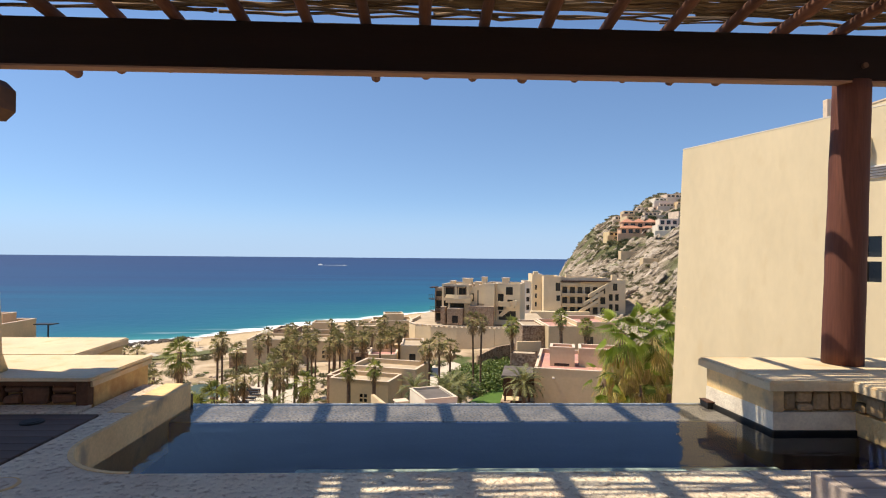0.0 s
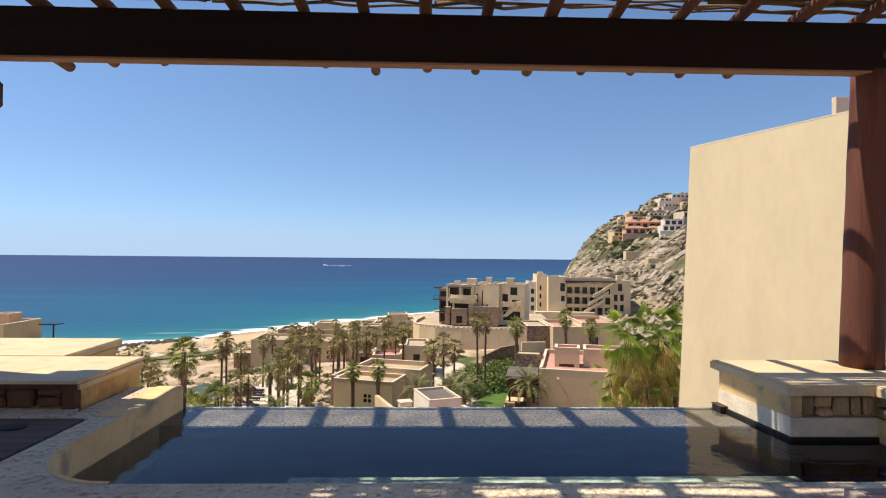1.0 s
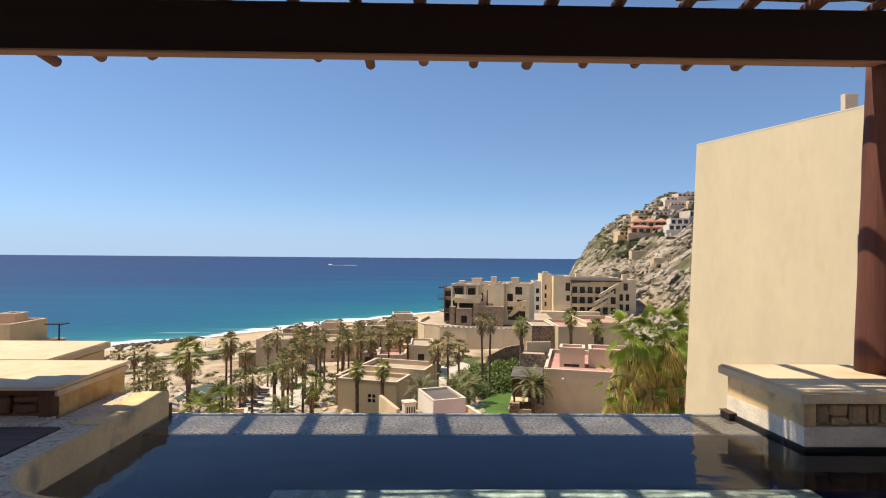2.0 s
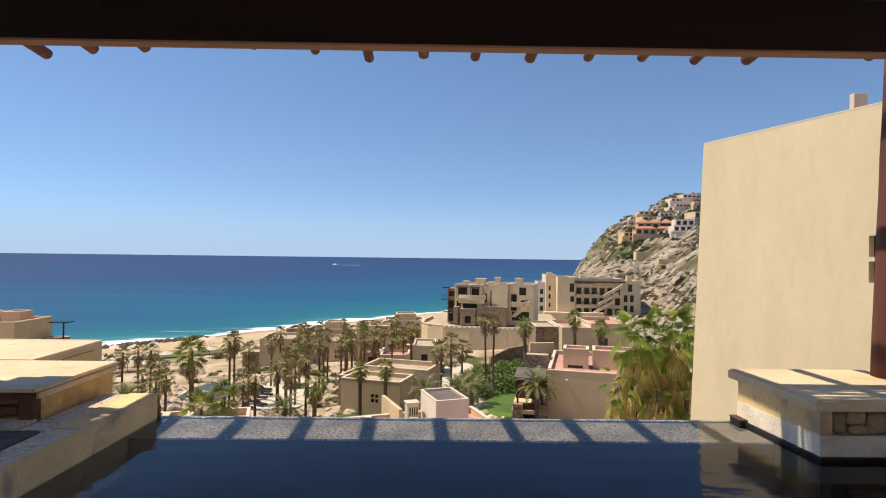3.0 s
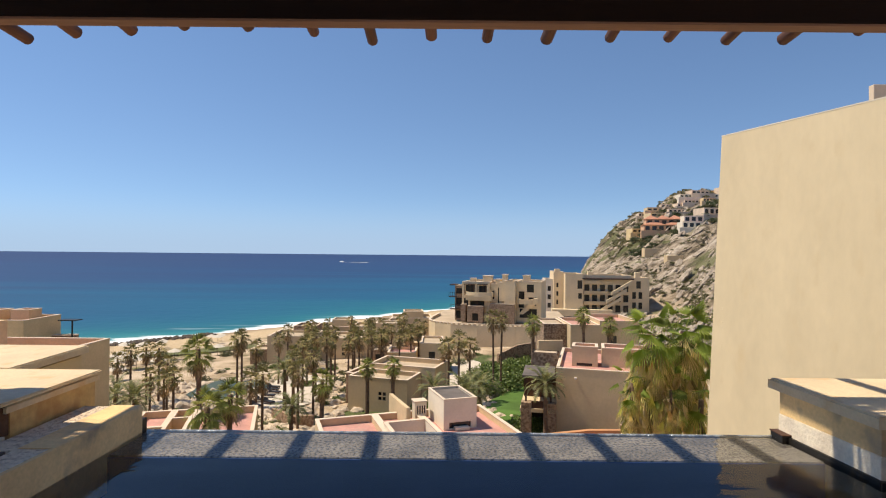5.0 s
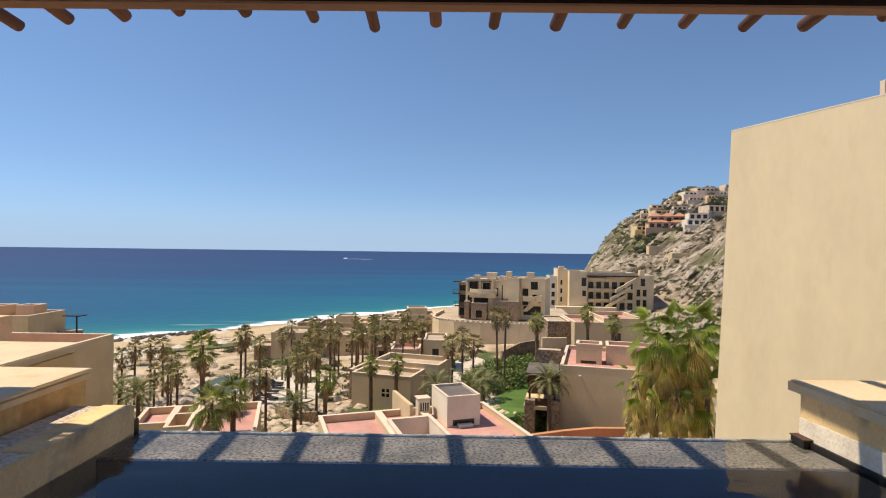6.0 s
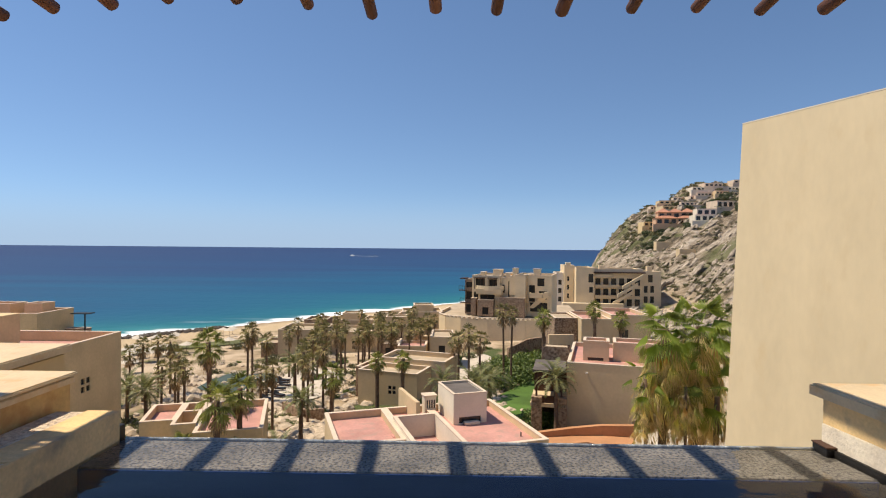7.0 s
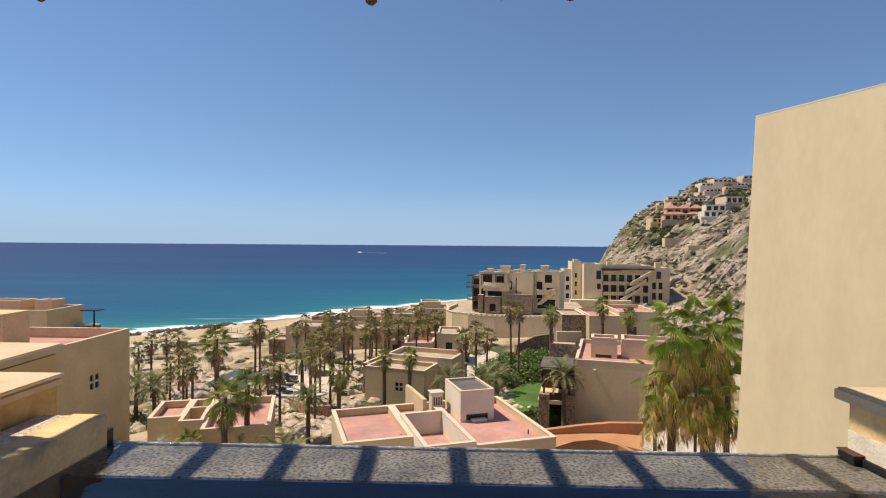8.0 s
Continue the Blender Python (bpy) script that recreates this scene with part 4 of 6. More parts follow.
part("roof", box(-3.6, -0.2, 0.2, 5.6, 7.2, 7.45, bevel=0.05), M_GREYROOF, pg)
for px, py in ((-3.7, 0), (-1.1, 0)):
    part("pier", box(px, px + 1.1, py, py + 1.1, 0, 4.6, bevel=0.06), M_STONEWALL, pg)
    part("post", box(px + 0.4, px + 0.6, py + 0.5, py + 0.7, 4.6, 7.3), M_FRAME, pg)
part("floor_slab", box(-3.8, -0.1, 0, 5.6, 3.6, 4.0), M_TAN, pg)
part("parapet", box(-2.58, -1.12, 0.15, 0.35, 4.0, 4.75), M_FRAME, pg)
part("back_wall", box(-3.7, -0.15, 5.0, 5.5, 0, 7.2), M_FRAME, pg)

# ---- houses behind ----
h3 = base("villa", pose(19.4, 85, -20.9), "tan stucco villa with stepped roofs among palms", "house", "resort villas")
volume(h3, 0, 4.5, 0, 10, 0, 11.4, M_TAN, M_PINK, par=0.5)
volume(h3, 4.55, 10.5, 0.4, 10, 0, 12.0, M_TAN, M_PINK, par=0.5, holes={0: rows(0.5, 3.5, 1, 1, 1.2, 1.6, 8.2)})
volume(h3, -3.6, -0.05, 2.5, 10, 0, 11.2, M_STONEWALL, M_TERRACE, par=0.2, holes={0: [(1.0, 2.8, 6.9, 8.3)]}, name="stone_wing")
h4 = base("villa", pose(-12.3, 73.6, -21, 0, 0, -18), "tan stucco villa with a four-light window and stepped parapets", "house", "resort villas")
volume(h4, 0, 8.3, 0, 5.0, 0, 6.1, M_TAN, M_TERRACE, par=0.5, holes={0: squares(4.3, 3.3, 0.46, 0.14)})
volume(h4, 0.6, 10.3, 5.05, 11, 0, 6.8, M_TAN, M_TERRACE, par=0.6)
volume(h4, -2.2, -0.05, 3.5, 9, 0, 5.6, M_STONEWALL, M_TERRACE, par=0.5, name="stone_wing")
h5 = base("villa", pose(-9.4, 95, -22.2), "tan stucco villa with a pink roof and a square chimney", "house", "resort villas")
volume(h5, 0.05, 4.9, 0, 5.6, 0, 6.45, M_TAN, M_PINK, par=0.4)
volume(h5, 5.6, 9.5, 0.8, 9, 0, 7.9, M_TAN, M_TERRACE, par=0.3, holes={0: rows(0.5, 3.5, 1, 1, 1.1, 1.5, 5.0)})
volume(h5, -3.3, 0.0, 3.5, 9, 0, 6.2, M_STONEWALL, M_TERRACE, par=0.2, holes={0: [(0.9, 2.4, 3.9, 5.5)]}, name="stone_wing")
part("chimney", box(2.6, 4.1, 5.65, 7.2, 4.6, 8.2, bevel=0.04), M_TAN, h5)
part("low_roof", box(0.9, 5.55, 7.25, 9, 0, 7.0, bevel=0.03), M_TAN, h5)
h6 = base("villa", pose(-36.1, 115, -25), "tan stucco villa block facing the lagoon pool", "house", "resort villas")
volume(h6, 0, 9.5, 0, 9, 0, 8.7, M_TAN, M_TERRACE, par=0.5, holes={0: squares(5.4, 5.0, 0.7, 0.25)})
volume(h6, 9.55, 19, 2.5, 12, 0, 8.0, M_TAN, M_TERRACE, par=0.5, holes={0: squares(5.4, 4.4, 0.7, 0.25)})
volume(h6, 3, 8, 9.05, 15, 0, 9.6, M_STONEWALL, M_TERRACE, par=0.4)
volume(h6, -4.2, -0.05, 2, 8, 0, 5.6, M_STONEWALL, M_TERRACE, par=0.4)
for k, (x, y, w, d, top, yaw) in enumerate(((-17, 118, 9, 8, -15.6, 4), (-22, 133, 11, 8, -16.6, -4), (-12.5, 138, 10, 9, -15.2, 6), (-30, 135, 9, 8, -17.0, 2))):
    hv = base("villa", pose(x, y, -27, 0, 0, yaw), "tan stucco villa half hidden behind palms", "house", "resort villas")
    volume(hv, 0, w, 0, d, 0, top + 27, M_TAN, M_TERRACE, par=0.5, holes={0: squares(w * 0.55, top + 23.2, 0.6, 0.2)})
    volume(hv, w * 0.3, w * 0.8, d * 0.4, d, top + 26.4, top + 28.3, M_TAN, M_TERRACE, par=0.3)

# ---- apartment block on the curved terrace ----
pod = base("terrace_wall", pose(0, 0, 0), "curved tan retaining wall of a raised terrace", "retaining wall", kind="structure")
bow = [(-0.8, 152), (-3.0, 142), (-3.2, 137), (-1.6, 133.5), (2.0, 131), (8, 129.2), (16.6, 127.8), (23, 128.2), (31, 131), (34, 165), (0, 165)]
part("fill", prism(bow, -28, -15.9), M_TERRACE, pod)
edge = bmesh.new()
for (ax, ay), (bx, by) in zip(bow[:9], bow[1:9]):
    d = Vector((bx - ax, by - ay))
    nrm = Vector((d.y, -d.x)).normalized() * 0.25
    for q0, q1, z0, z1 in ((1, -1, -28, -15.62),):
        vs = [edge.verts.new((px + nrm.x * q, py + nrm.y * q, z)) for z in (z0, z1) for px, py, q in ((ax, ay, -1), (bx, by, -1), (bx, by, 1), (ax, ay, 1))]
        for f in ((0, 1, 5, 4), (1, 2, 6, 5), (2, 3, 7, 6), (3, 0, 4, 7), (4, 5, 6, 7)):
            edge.faces.new([vs[i] for i in f])
part("parapet", edge, M_SAND, pod)
stub = mesh_of(box(-0.28, 0.28, -0.2, 0.2, 0, 0.32), M_SAND)
for (ax, ay), (bx, by) in zip(bow[:9], bow[1:9]):
    ln, turn = math.hypot(bx - ax, by - ay), math.degrees(math.atan2(by - ay, bx - ax))
    for i in range(int(ln / 1.05)):
        s = (i + 0.5) / int(ln / 1.05)
        ob = new("parapet_block", stub)
        ob.parent = pod
        ob.matrix_basis = pose(ax + (bx - ax) * s, ay + (by - ay) * s, -15.62, 0, 0, turn)
    part("parapet_cap", box(0, ln, -0.3, 0.3, 0, 0.13), M_CAP, pod, m=pose(ax, ay, -15.30, 0, 0, turn))

ba = base("apartment_block", pose(3.0, 140, -15.65, 0, 0, -17), "four-storey tan apartment block with stone bases and open balconies", "apartment building")
ba.scale = (0.95, 1, 1)
def balcony(parent, x0, x1, y, z, depth=1.6, solid=True, mat=None):
    bm = bmesh.new()
    add_box(bm, x0, x1, y - depth, y - 0.01, z - 0.2, z)
    if solid:
        add_box(bm, x0, x1, y - depth, y - depth + 0.2, z, z + 1.0)
        add_box(bm, x0, x0 + 0.2, y - depth + 0.2, y - 0.01, z, z + 1.0)
        add_box(bm, x1 - 0.2, x1, y - depth + 0.2, y - 0.01, z, z + 1.0)
    else:
        for i in range(int((x1 - x0) / 0.5)):
            add_box(bm, x0 + 0.5 * i, x0 + 0.5 * i + 0.06, y - depth, y - depth + 0.06, z, z + 1.0)
        add_box(bm, x0, x1, y - depth, y - depth + 0.08, z + 0.95, z + 1.03)
    return part("balcony", bm, mat or M_TAN, parent)


big = lambda x0, n, w, gap, z0=0.4, lv=3, h=2.2: [(x0 + i * (w + gap), x0 + i * (w + gap) + w, z0 + 3.15 * l, z0 + 3.15 * l + h) for i in range(n) for l in range(lv)]
volume(ba, 0, 2.2, 0, 10, 0, 8.6, M_STONEWALL, M_TERRACE, par=0.4, holes={0: [(0.3, 1.9, 0.4, 2.4), (0.3, 1.9, 3.6, 5.6), (0.3, 1.9, 6.6, 8.0)], 3: big(1, 3, 1.8, 1.0, 0.4, 2)})
volume(ba, 2.25, 9.6, -1.2, 12, 0, 9.7, M_SAND, M_TERRACE, par=0.4, holes={0: [(0.7, 2.3, 0.3, 2.3), (3.4, 5.6, 0.3, 2.3), (0.5, 1.7, 3.5, 5.7), (2.2, 6.0, 3.9, 5.1), (0.9, 3.4, 6.7, 9.0), (4.5, 6.6, 6.8, 8.9)]}, bars=1)
volume(ba, 4.2, 8.3, -3.1, -1.21, 0, 3.9, M_STONEWALL, M_TERRACE, par=0.6, holes={0: [(1.3, 2.9, 0.4, 2.2)]}, name="stone_base")
volume(ba, 2.3, 3.6, -2.5, -1.21, 0, 4.2, M_STONEWALL, M_TERRACE, par=0.2, name="stone_base")
volume(ba, 9.65, 13.0, -0.4, 11, 0, 9.3, M_SAND, M_TERRACE, par=0.4, holes={0: [(0.4, 1.0, 5.6, 7.6)]})
volume(ba, 12.0, 13.4, -1.0, 6, 5.2, 9.7, M_SAND, M_TERRACE, par=0.3)
volume(ba, 9.8, 16.2, -2.6, -0.45, 0, 4.6, M_STONEWALL, M_TERRACE, par=0.3, name="stone_base")
volume(ba, 13.45, 16.2, -1.6, 9, 0, 10.1, M_SAND, M_TERRACE, par=0.3)
volume(ba, 16.25, 22.5, 0.6, 11, 0, 10.0, M_SAND, M_TERRACE, par=0.4, holes={0: [(0.5, 2.0, 3.6, 7.6), (2.6, 4.4, 7.4, 9.3), (0.8, 5.2, 1.2, 3.4), (3.0, 5.0, 4.2, 6.2)]})
part("stair_flight", prism([(0, 0), (1.2, 0), (4.8, 2.8), (4.8, 3.9), (3.8, 3.9)], 0, 0.8), M_SAND, ba, m=pose(17.0, -0.2, 2.2, 90, 0, 0))
for bx0, bx1, bz in ((3.7, 10.4, 5.5), (17.4, 20.6, 5.0)):
    balcony(ba, bx0, bx1, -1.2, bz)
balcony(ba, -1.4, 0.6, 0.2, 6.0, 1.2, False, M_FRAME)
balcony(ba, -1.0, 1.9, 0.0, 3.0, 1.2, False, M_FRAME)
part("pergola_frame", box(-1.2, 0.2, -1.0, 2.5, 8.7, 8.95), M_FRAME, ba)
for fx0, fx1 in ((3.1, 5.7), (6.7, 8.9)):
    frame_bm = bmesh.new()
    add_box(frame_bm, fx0, fx0 + 0.14, -2.3, -2.16, 6.5, 9.1)
    add_box(frame_bm, fx1 - 0.14, fx1, -2.3, -2.16, 6.5, 9.1)
    for beam_y in (-2.3, -1.9, -1.5):
        add_box(frame_bm, fx0 - 0.2, fx1 + 0.2, beam_y, beam_y + 0.14, 9.1, 9.25)
    part("loggia_frame", frame_bm, M_FRAME, ba, "brown timber frame over a balcony")
bowed = bmesh.new()
for k in range(10):
    a0, a1 = math.pi * k / 10, math.pi * (k + 1) / 10
    ring = [bowed.verts.new((7.0 - r * 3.6 * math.cos(a), -1.2 - r * 1.7 * math.sin(a), z)) for z in (6.2, 7.3) for a, r in ((a0, 1), (a1, 1), (a1, 0.93), (a0, 0.93))]
    for f in ((0, 1, 5, 4), (2, 3, 7, 6), (4, 5, 6, 7), (3, 2, 1, 0)):
        bowed.faces.new([ring[i] for i in f])
part("curved_parapet", bowed, M_SAND, ba, "bowed stucco balcony parapet")
part("slot_window", box(11.6, 11.95, -0.42, -0.39, 3.6, 8.4), M_DARKWIN, ba)
for cx, cw, top in ((7.0, 2.4, 11.0), (12.2, 1.2, 11.4), (17.6, 1.7, 11.3), (3.6, 1.2, 10.3), (10.4, 1.4, 10.2)):
    k = part("chimney", box(cx, cx + cw, 2, 4, 8.8, top, bevel=0.05), M_SAND, ba)
    part("cap", box(cx - 0.12, cx + cw + 0.12, 1.88, 4.12, top, top + 0.18), M_CAP, k)

bb = base("apartment_block", pose(43.8, 200, -21, 0, 0, -4), "pale tan hotel block with rows of balconies and outside stairs", "apartment building")
volume(bb, -6.4, -3.65, 6, 16, 0, 12.6, M_WHITEWALL, M_TERRACE, par=0.4, holes={0: rows(0.3, 2.7, 1, 3, 1.2, 1.8, 2.0)})
volume(bb, -3.6, -0.05, 4, 16, 0, 15.4, M_SAND, M_TERRACE, par=0.5, holes={0: rows(0.4, 2.4, 1, 3, 0.7, 1.7, 3.5)})
volume(bb, 0, 6.4, -0.5, 14, 0, 14.8, M_SAND, M_TERRACE, par=0.5, holes={0: [(4.3, 6.0, 9.6, 12.6), (4.6, 5.9, 6.0, 8.0)]})
volume(bb, 6.45, 23.4, 0.8, 14, 0, 14.4, M_SAND, M_TERRACE, par=0.5, holes={0: [(0.5 + 2.75 * i, 2.3 + 2.75 * i, 1.2 + 3.7 * l, 3.7 + 3.7 * l) for i in range(6) for l in range(3)]})
volume(bb, 23.45, 30, 1.6, 14, 0, 13.6, M_SAND, M_TERRACE, par=0.5, holes={0: [(0.6, 1.9, 2.4, 4.8), (2.8, 4.1, 2.4, 4.8), (0.6, 1.9, 6.1, 8.5), (2.8, 4.1, 6.1, 8.5), (2.0, 3.6, 9.8, 12.4)]})
part("eave", box(6.0, 24, -1.0, 0.75, 13.0, 13.4), M_FRAME, bb)
for l in range(3):
    balcony(bb, 6.6, 17 - 2 * l, 0.8, 4.6 + 3.7 * l - 0.4, 1.6)
for i in range(3):
    part("stair_flight", prism([(0, 0), (0, 1.2), (7.0, 5.4), (7.0, 4.2)], 0, 0.7), M_SAND, bb, m=pose(12.5 + 1.7 * i, -1.2 - 0.02 * i, 1.6 + 2.9 * i, 90, 0, 0))
for cx, top in ((-3.0, 16.4), (9, 15.6), (26, 15.4)):
    part("chimney", box(cx, cx + 1.8, 5, 7, 13, top, bevel=0.05), M_SAND, bb)
part("podium", box(-5, 16, -3.5, -0.55, 0, 2.4), M_SAND, bb)

# ---- garden walls, paths, lawn, lagoon pool ----
def drape(name, pts, lift, material, label, category):
    """A sheet laid on the ground inside an outline."""
    bm = bmesh.new()
    c = Vector((sum(p[0] for p in pts) / len(pts), sum(p[1] for p in pts) / len(pts)))
    ringsn = 8
    grid = [[bm.verts.new((*(c + (Vector(p) - c) * (r + 1) / ringsn), 0)) for p in pts] for r in range(ringsn)]
    mid = bm.verts.new((*c, 0))
    n = len(pts)
    for i in range(n):
        bm.faces.new((mid, grid[0][i], grid[0][(i + 1) % n]))
        for r in range(ringsn - 1):
            bm.faces.new((grid[r][i], grid[r + 1][i], grid[r + 1][(i + 1) % n], grid[r][(i + 1) % n]))
    for v in bm.verts:
        v.co.z = ground_at(v.co.x, v.co.y) + lift
    bmesh.ops.recalc_face_normals(bm, faces=bm.faces)
    for f in bm.faces:
        if f.normal.z < 0:
            f.normal_flip()
    return tagged(part(name, bm, material), label, category, kind="structure")


def blob(cx, cy, rx, ry, turn=0, n=40, wob=0.15, seed=0):
    out = []
    for k in range(n):
        a = 2 * math.pi * k / n
        r = 1 + wob * noise.noise(Vector((math.cos(a) * 1.5, math.sin(a) * 1.5, seed)))
        x, y = rx * r * math.cos(a), ry * r * math.sin(a)
        out.append((cx + x * math.cos(turn) - y * math.sin(turn), cy + x * math.sin(turn) + y * math.cos(turn)))
    return out


drape("lawn", blob(8.4, 72, 3.2, 12, -0.35), 0.25, M_GRASS, "mown green lawn between the villas", "lawn")
drape("lawn", blob(-66, 142, 26, 4.5, 0.5, seed=5), 0.3, M_DRYGRASS, "strip of dry lawn behind the beach", "lawn")
drape("path", blob(-23.0, 87, 5.5, 12.5, 0.15, seed=8), 0.15, M_PATH, "pale sandy pool deck", "path")
drape("path", blob(2.5, 95, 4, 14, -0.2, seed=6), 0.2, M_PATH, "pale curving garden path", "path")
lag = drape("lagoon", blob(-33.4, 88.0, 5.6, 6.0, -0.3, wob=0.4, seed=3), 0.0, M_LAGOON, "green-grey water of the lagoon pool", "water")
for v in lag.data.vertices:
    v.co.z = -20.35
def ribbon(name, pts, height, thick, material, label, category, sink=3.0):
    bm = bmesh.new()
    for (ax, ay, az), (bx, by, bz) in zip(pts, pts[1:]):
        nrm = Vector((by - ay, ax - bx)).normalized() * thick / 2
        vs = [bm.verts.new((px + nrm.x * q, py + nrm.y * q, pz + dz)) for up in (0, 1) for px, py, pz, q, dz in [(ax, ay, az, -1, (-sink, height)[up]), (bx, by, bz, -1, (-sink, height)[up]), (bx, by, bz, 1, (-sink, height)[up]), (ax, ay, az, 1, (-sink, height)[up])]]
        for f in ((0, 1, 5, 4), (1, 2, 6, 5), (2, 3, 7, 6), (3, 0, 4, 7), (4, 5, 6, 7)):
            bm.faces.new([vs[i] for i in f])
    return tagged(part(name, bm, material), label, category, kind="structure")


ribbon("garden_wall", [(8.3, 54.4, -16.75), (11.5, 55.0, -16.5), (14.5, 55.2, -16.25), (17.6, 54.8, -16.1)], 0.45, 0.5, M_TERRA, "low terracotta stucco garden wall", "wall")
ribbon("garden_wall", [(8.2, 50.6, -16.9), (10.2, 51.6, -16.65), (12.4, 52.1, -16.6), (14.4, 51.6, -16.9), (16.0, 50.4, -17.4), (17.0, 48.8, -18.0)], 0.3, 0.5, M_TERRA, "low curved terracotta stucco garden wall", "wall")
ribbon("garden_wall", [(17.9, 56.6, -16.3), (21, 56.2, -16.2), (26, 55.4, -16.1)], 0.6, 0.5, M_STONEWALL, "low rubble stone garden wall", "wall")
tagged(part("path_terrace", prism([(16.2, 50.6), (17.3, 48.6), (19, 46.5), (27, 46.5), (27, 55.3), (18.0, 56.3), (17.6, 54.4)], -22, -16.35, 0.1), M_PATH), "pale sandy path terrace below the tall wall", "path", kind="structure")
ribbon("garden_wall", [(20.5, 62, -18.6), (24.5, 61, -18.4), (30, 60, -18.2)], 0.9, 0.6, M_STONEWALL, "low rubble stone garden wall", "wall")
ribbon("garden_wall", [(12.6, 74, -10.6), (15.9, 74.4, -10.6)], 0.5, 0.4, M_TAN, "tan stucco garden wall behind the roof terraces", "wall", 10)
ribbon("garden_wall", [(9.5, 96, -17.0), (13, 98.5, -15.9), (18.5, 100, -15.2)], 1.0, 0.5, M_STONEWALL, "sloping brown stone garden wall", "wall", 5)
ribbon("garden_wall", [(-21, 70, -19.4), (-17.2, 66, -19.2), (-15.0, 66, -19.0)], 1.2, 0.5, M_STONEWALL, "low rubble stone garden wall", "wall")
tagged(part("ramp", prism([(8.3, 50.9), (10.2, 51.9), (12.4, 52.4), (14.5, 51.9), (16.2, 50.7), (17.4, 54.5), (14.5, 54.9), (11.5, 54.7), (8.4, 54.1)], -20, -16.75), M_TERRA), "orange terracotta ramp between low garden walls", "ramp", kind="structure")
# ---- palms ----
def fan_leaf(bm, root, out, length, blades, spread, droop, rng, width=0.075, petiole=0.5):
    """A fan leaf: a stalk, then folded blades spread from its tip, their ends drooping."""
    out = out.normalized()
    side = out.cross(Vector((0, 0, 1)))
    side = side.normalized() if side.length > 0.05 else Vector((1, 0, 0))
    up = side.cross(out).normalized()
    hub = root + out * length * petiole + Vector((0, 0, -droop * length * 0.12))
    s = side * 0.022 * length
    quad(bm, root - s, root + s, hub + s * 0.6, hub - s * 0.6)
    blade = length * (1 - petiole) * 1.25
    roll = rng.uniform(-0.5, 0.5)
    for k in range(blades):
        a = (k / (blades - 1) - 0.5) * spread
        d = (out * math.cos(a) + (side * math.cos(roll) + up * math.sin(roll)) * math.sin(a)).normalized()
        ln = blade * (1 - 0.22 * abs(a) / (spread / 2)) * rng.uniform(0.88, 1.08)
        w = side * math.cos(a) - out * math.sin(a)
        w = w.normalized() * width * length * 0.5
        mid = hub + d * ln * 0.6 + up * 0.02
        tip = hub + d * ln + Vector((0, 0, -droop * ln * rng.uniform(0.25, 0.6)))
        vs = [bm.verts.new(p) for p in (hub, mid - w, mid + w, tip)]
        bm.faces.new((vs[0], vs[1], vs[2]))
        bm.faces.new((vs[1], vs[3], vs[2]))


def dead_skirt(seed, leaves=36, blades=9, radius=1.5, drop=1.6, spread_root=0.15):
    rng = random.Random(seed)
    bm = bmesh.new()
    for i in range(leaves):
        az = rng.uniform(0, 2 * math.pi)
        el = rng.uniform(-1.5, -0.45 if spread_root > 0.2 else -0.75)
        d = Vector((math.cos(az) * math.cos(el), math.sin(az) * math.cos(el), math.sin(el)))
        fan_leaf(bm, Vector((math.cos(az) * spread_root, math.sin(az) * spread_root, -0.2 - rng.uniform(0, drop))), d, radius * rng.uniform(0.7, 1.1), blades, 1.5, 1.0, rng)
    return bm


def feather_crown(seed, fronds=34, radius=2.6, leaflets=20):
    rng = random.Random(seed)
    bm = bmesh.new()
    for i in range(fronds):
        t = i / fronds
        el = 1.3 - 1.75 * t + rng.uniform(-0.12, 0.12)
        az = i * 2.39996 + rng.uniform(-0.3, 0.3)
        ln = radius * rng.uniform(0.85, 1.1)
        h = Vector((math.cos(az), math.sin(az), 0))
        pts = []
        for k in range(leaflets + 1):
            s = k / leaflets
            e = el - 1.25 * s * s
            pts.append((pts[-1] if pts else Vector((0, 0, 0))) + (h * math.cos(e) + Vector((0, 0, 1)) * math.sin(e)) * ln / leaflets)
        side = Vector((-h.y, h.x, 0))
        for k in range(leaflets):
            a, b = pts[k], pts[k + 1]
            quad(bm, a - side * 0.012, a + side * 0.012, b + side * 0.01, b - side * 0.01)
            if k < 2:
                continue
            lw = 0.34 * radius * 0.4 * math.sin(math.pi * (0.12 + 0.86 * k / leaflets)) + 0.1
            for sg in (-1, 1):
                tip = (a + b) / 2 + side * sg * lw + (b - a).normalized() * lw * 0.75 + Vector((0, 0, rng.uniform(-0.10, 0.06)))
                bm.faces.new([bm.verts.new(p) for p in (a, b, tip)])
    return bm


def trunk(h, r, seed, bulge=1.25):
    n = 9
    lean = Vector((noise.noise(Vector((seed, 0, 0))), noise.noise(Vector((0, seed, 0))), 0)) * 0.05 * h
    pts = [Vector((0, 0, -0.6)) + Vector((0, 0, (h + 0.7) * k / n)) + lean * (k / n) ** 2 for k in range(n + 1)]
    bm = tube(pts, [r * (bulge if k == 0 else 1.05 - 0.25 * k / n) for k in range(n + 1)], 9, 0.12)
    return bm, lean


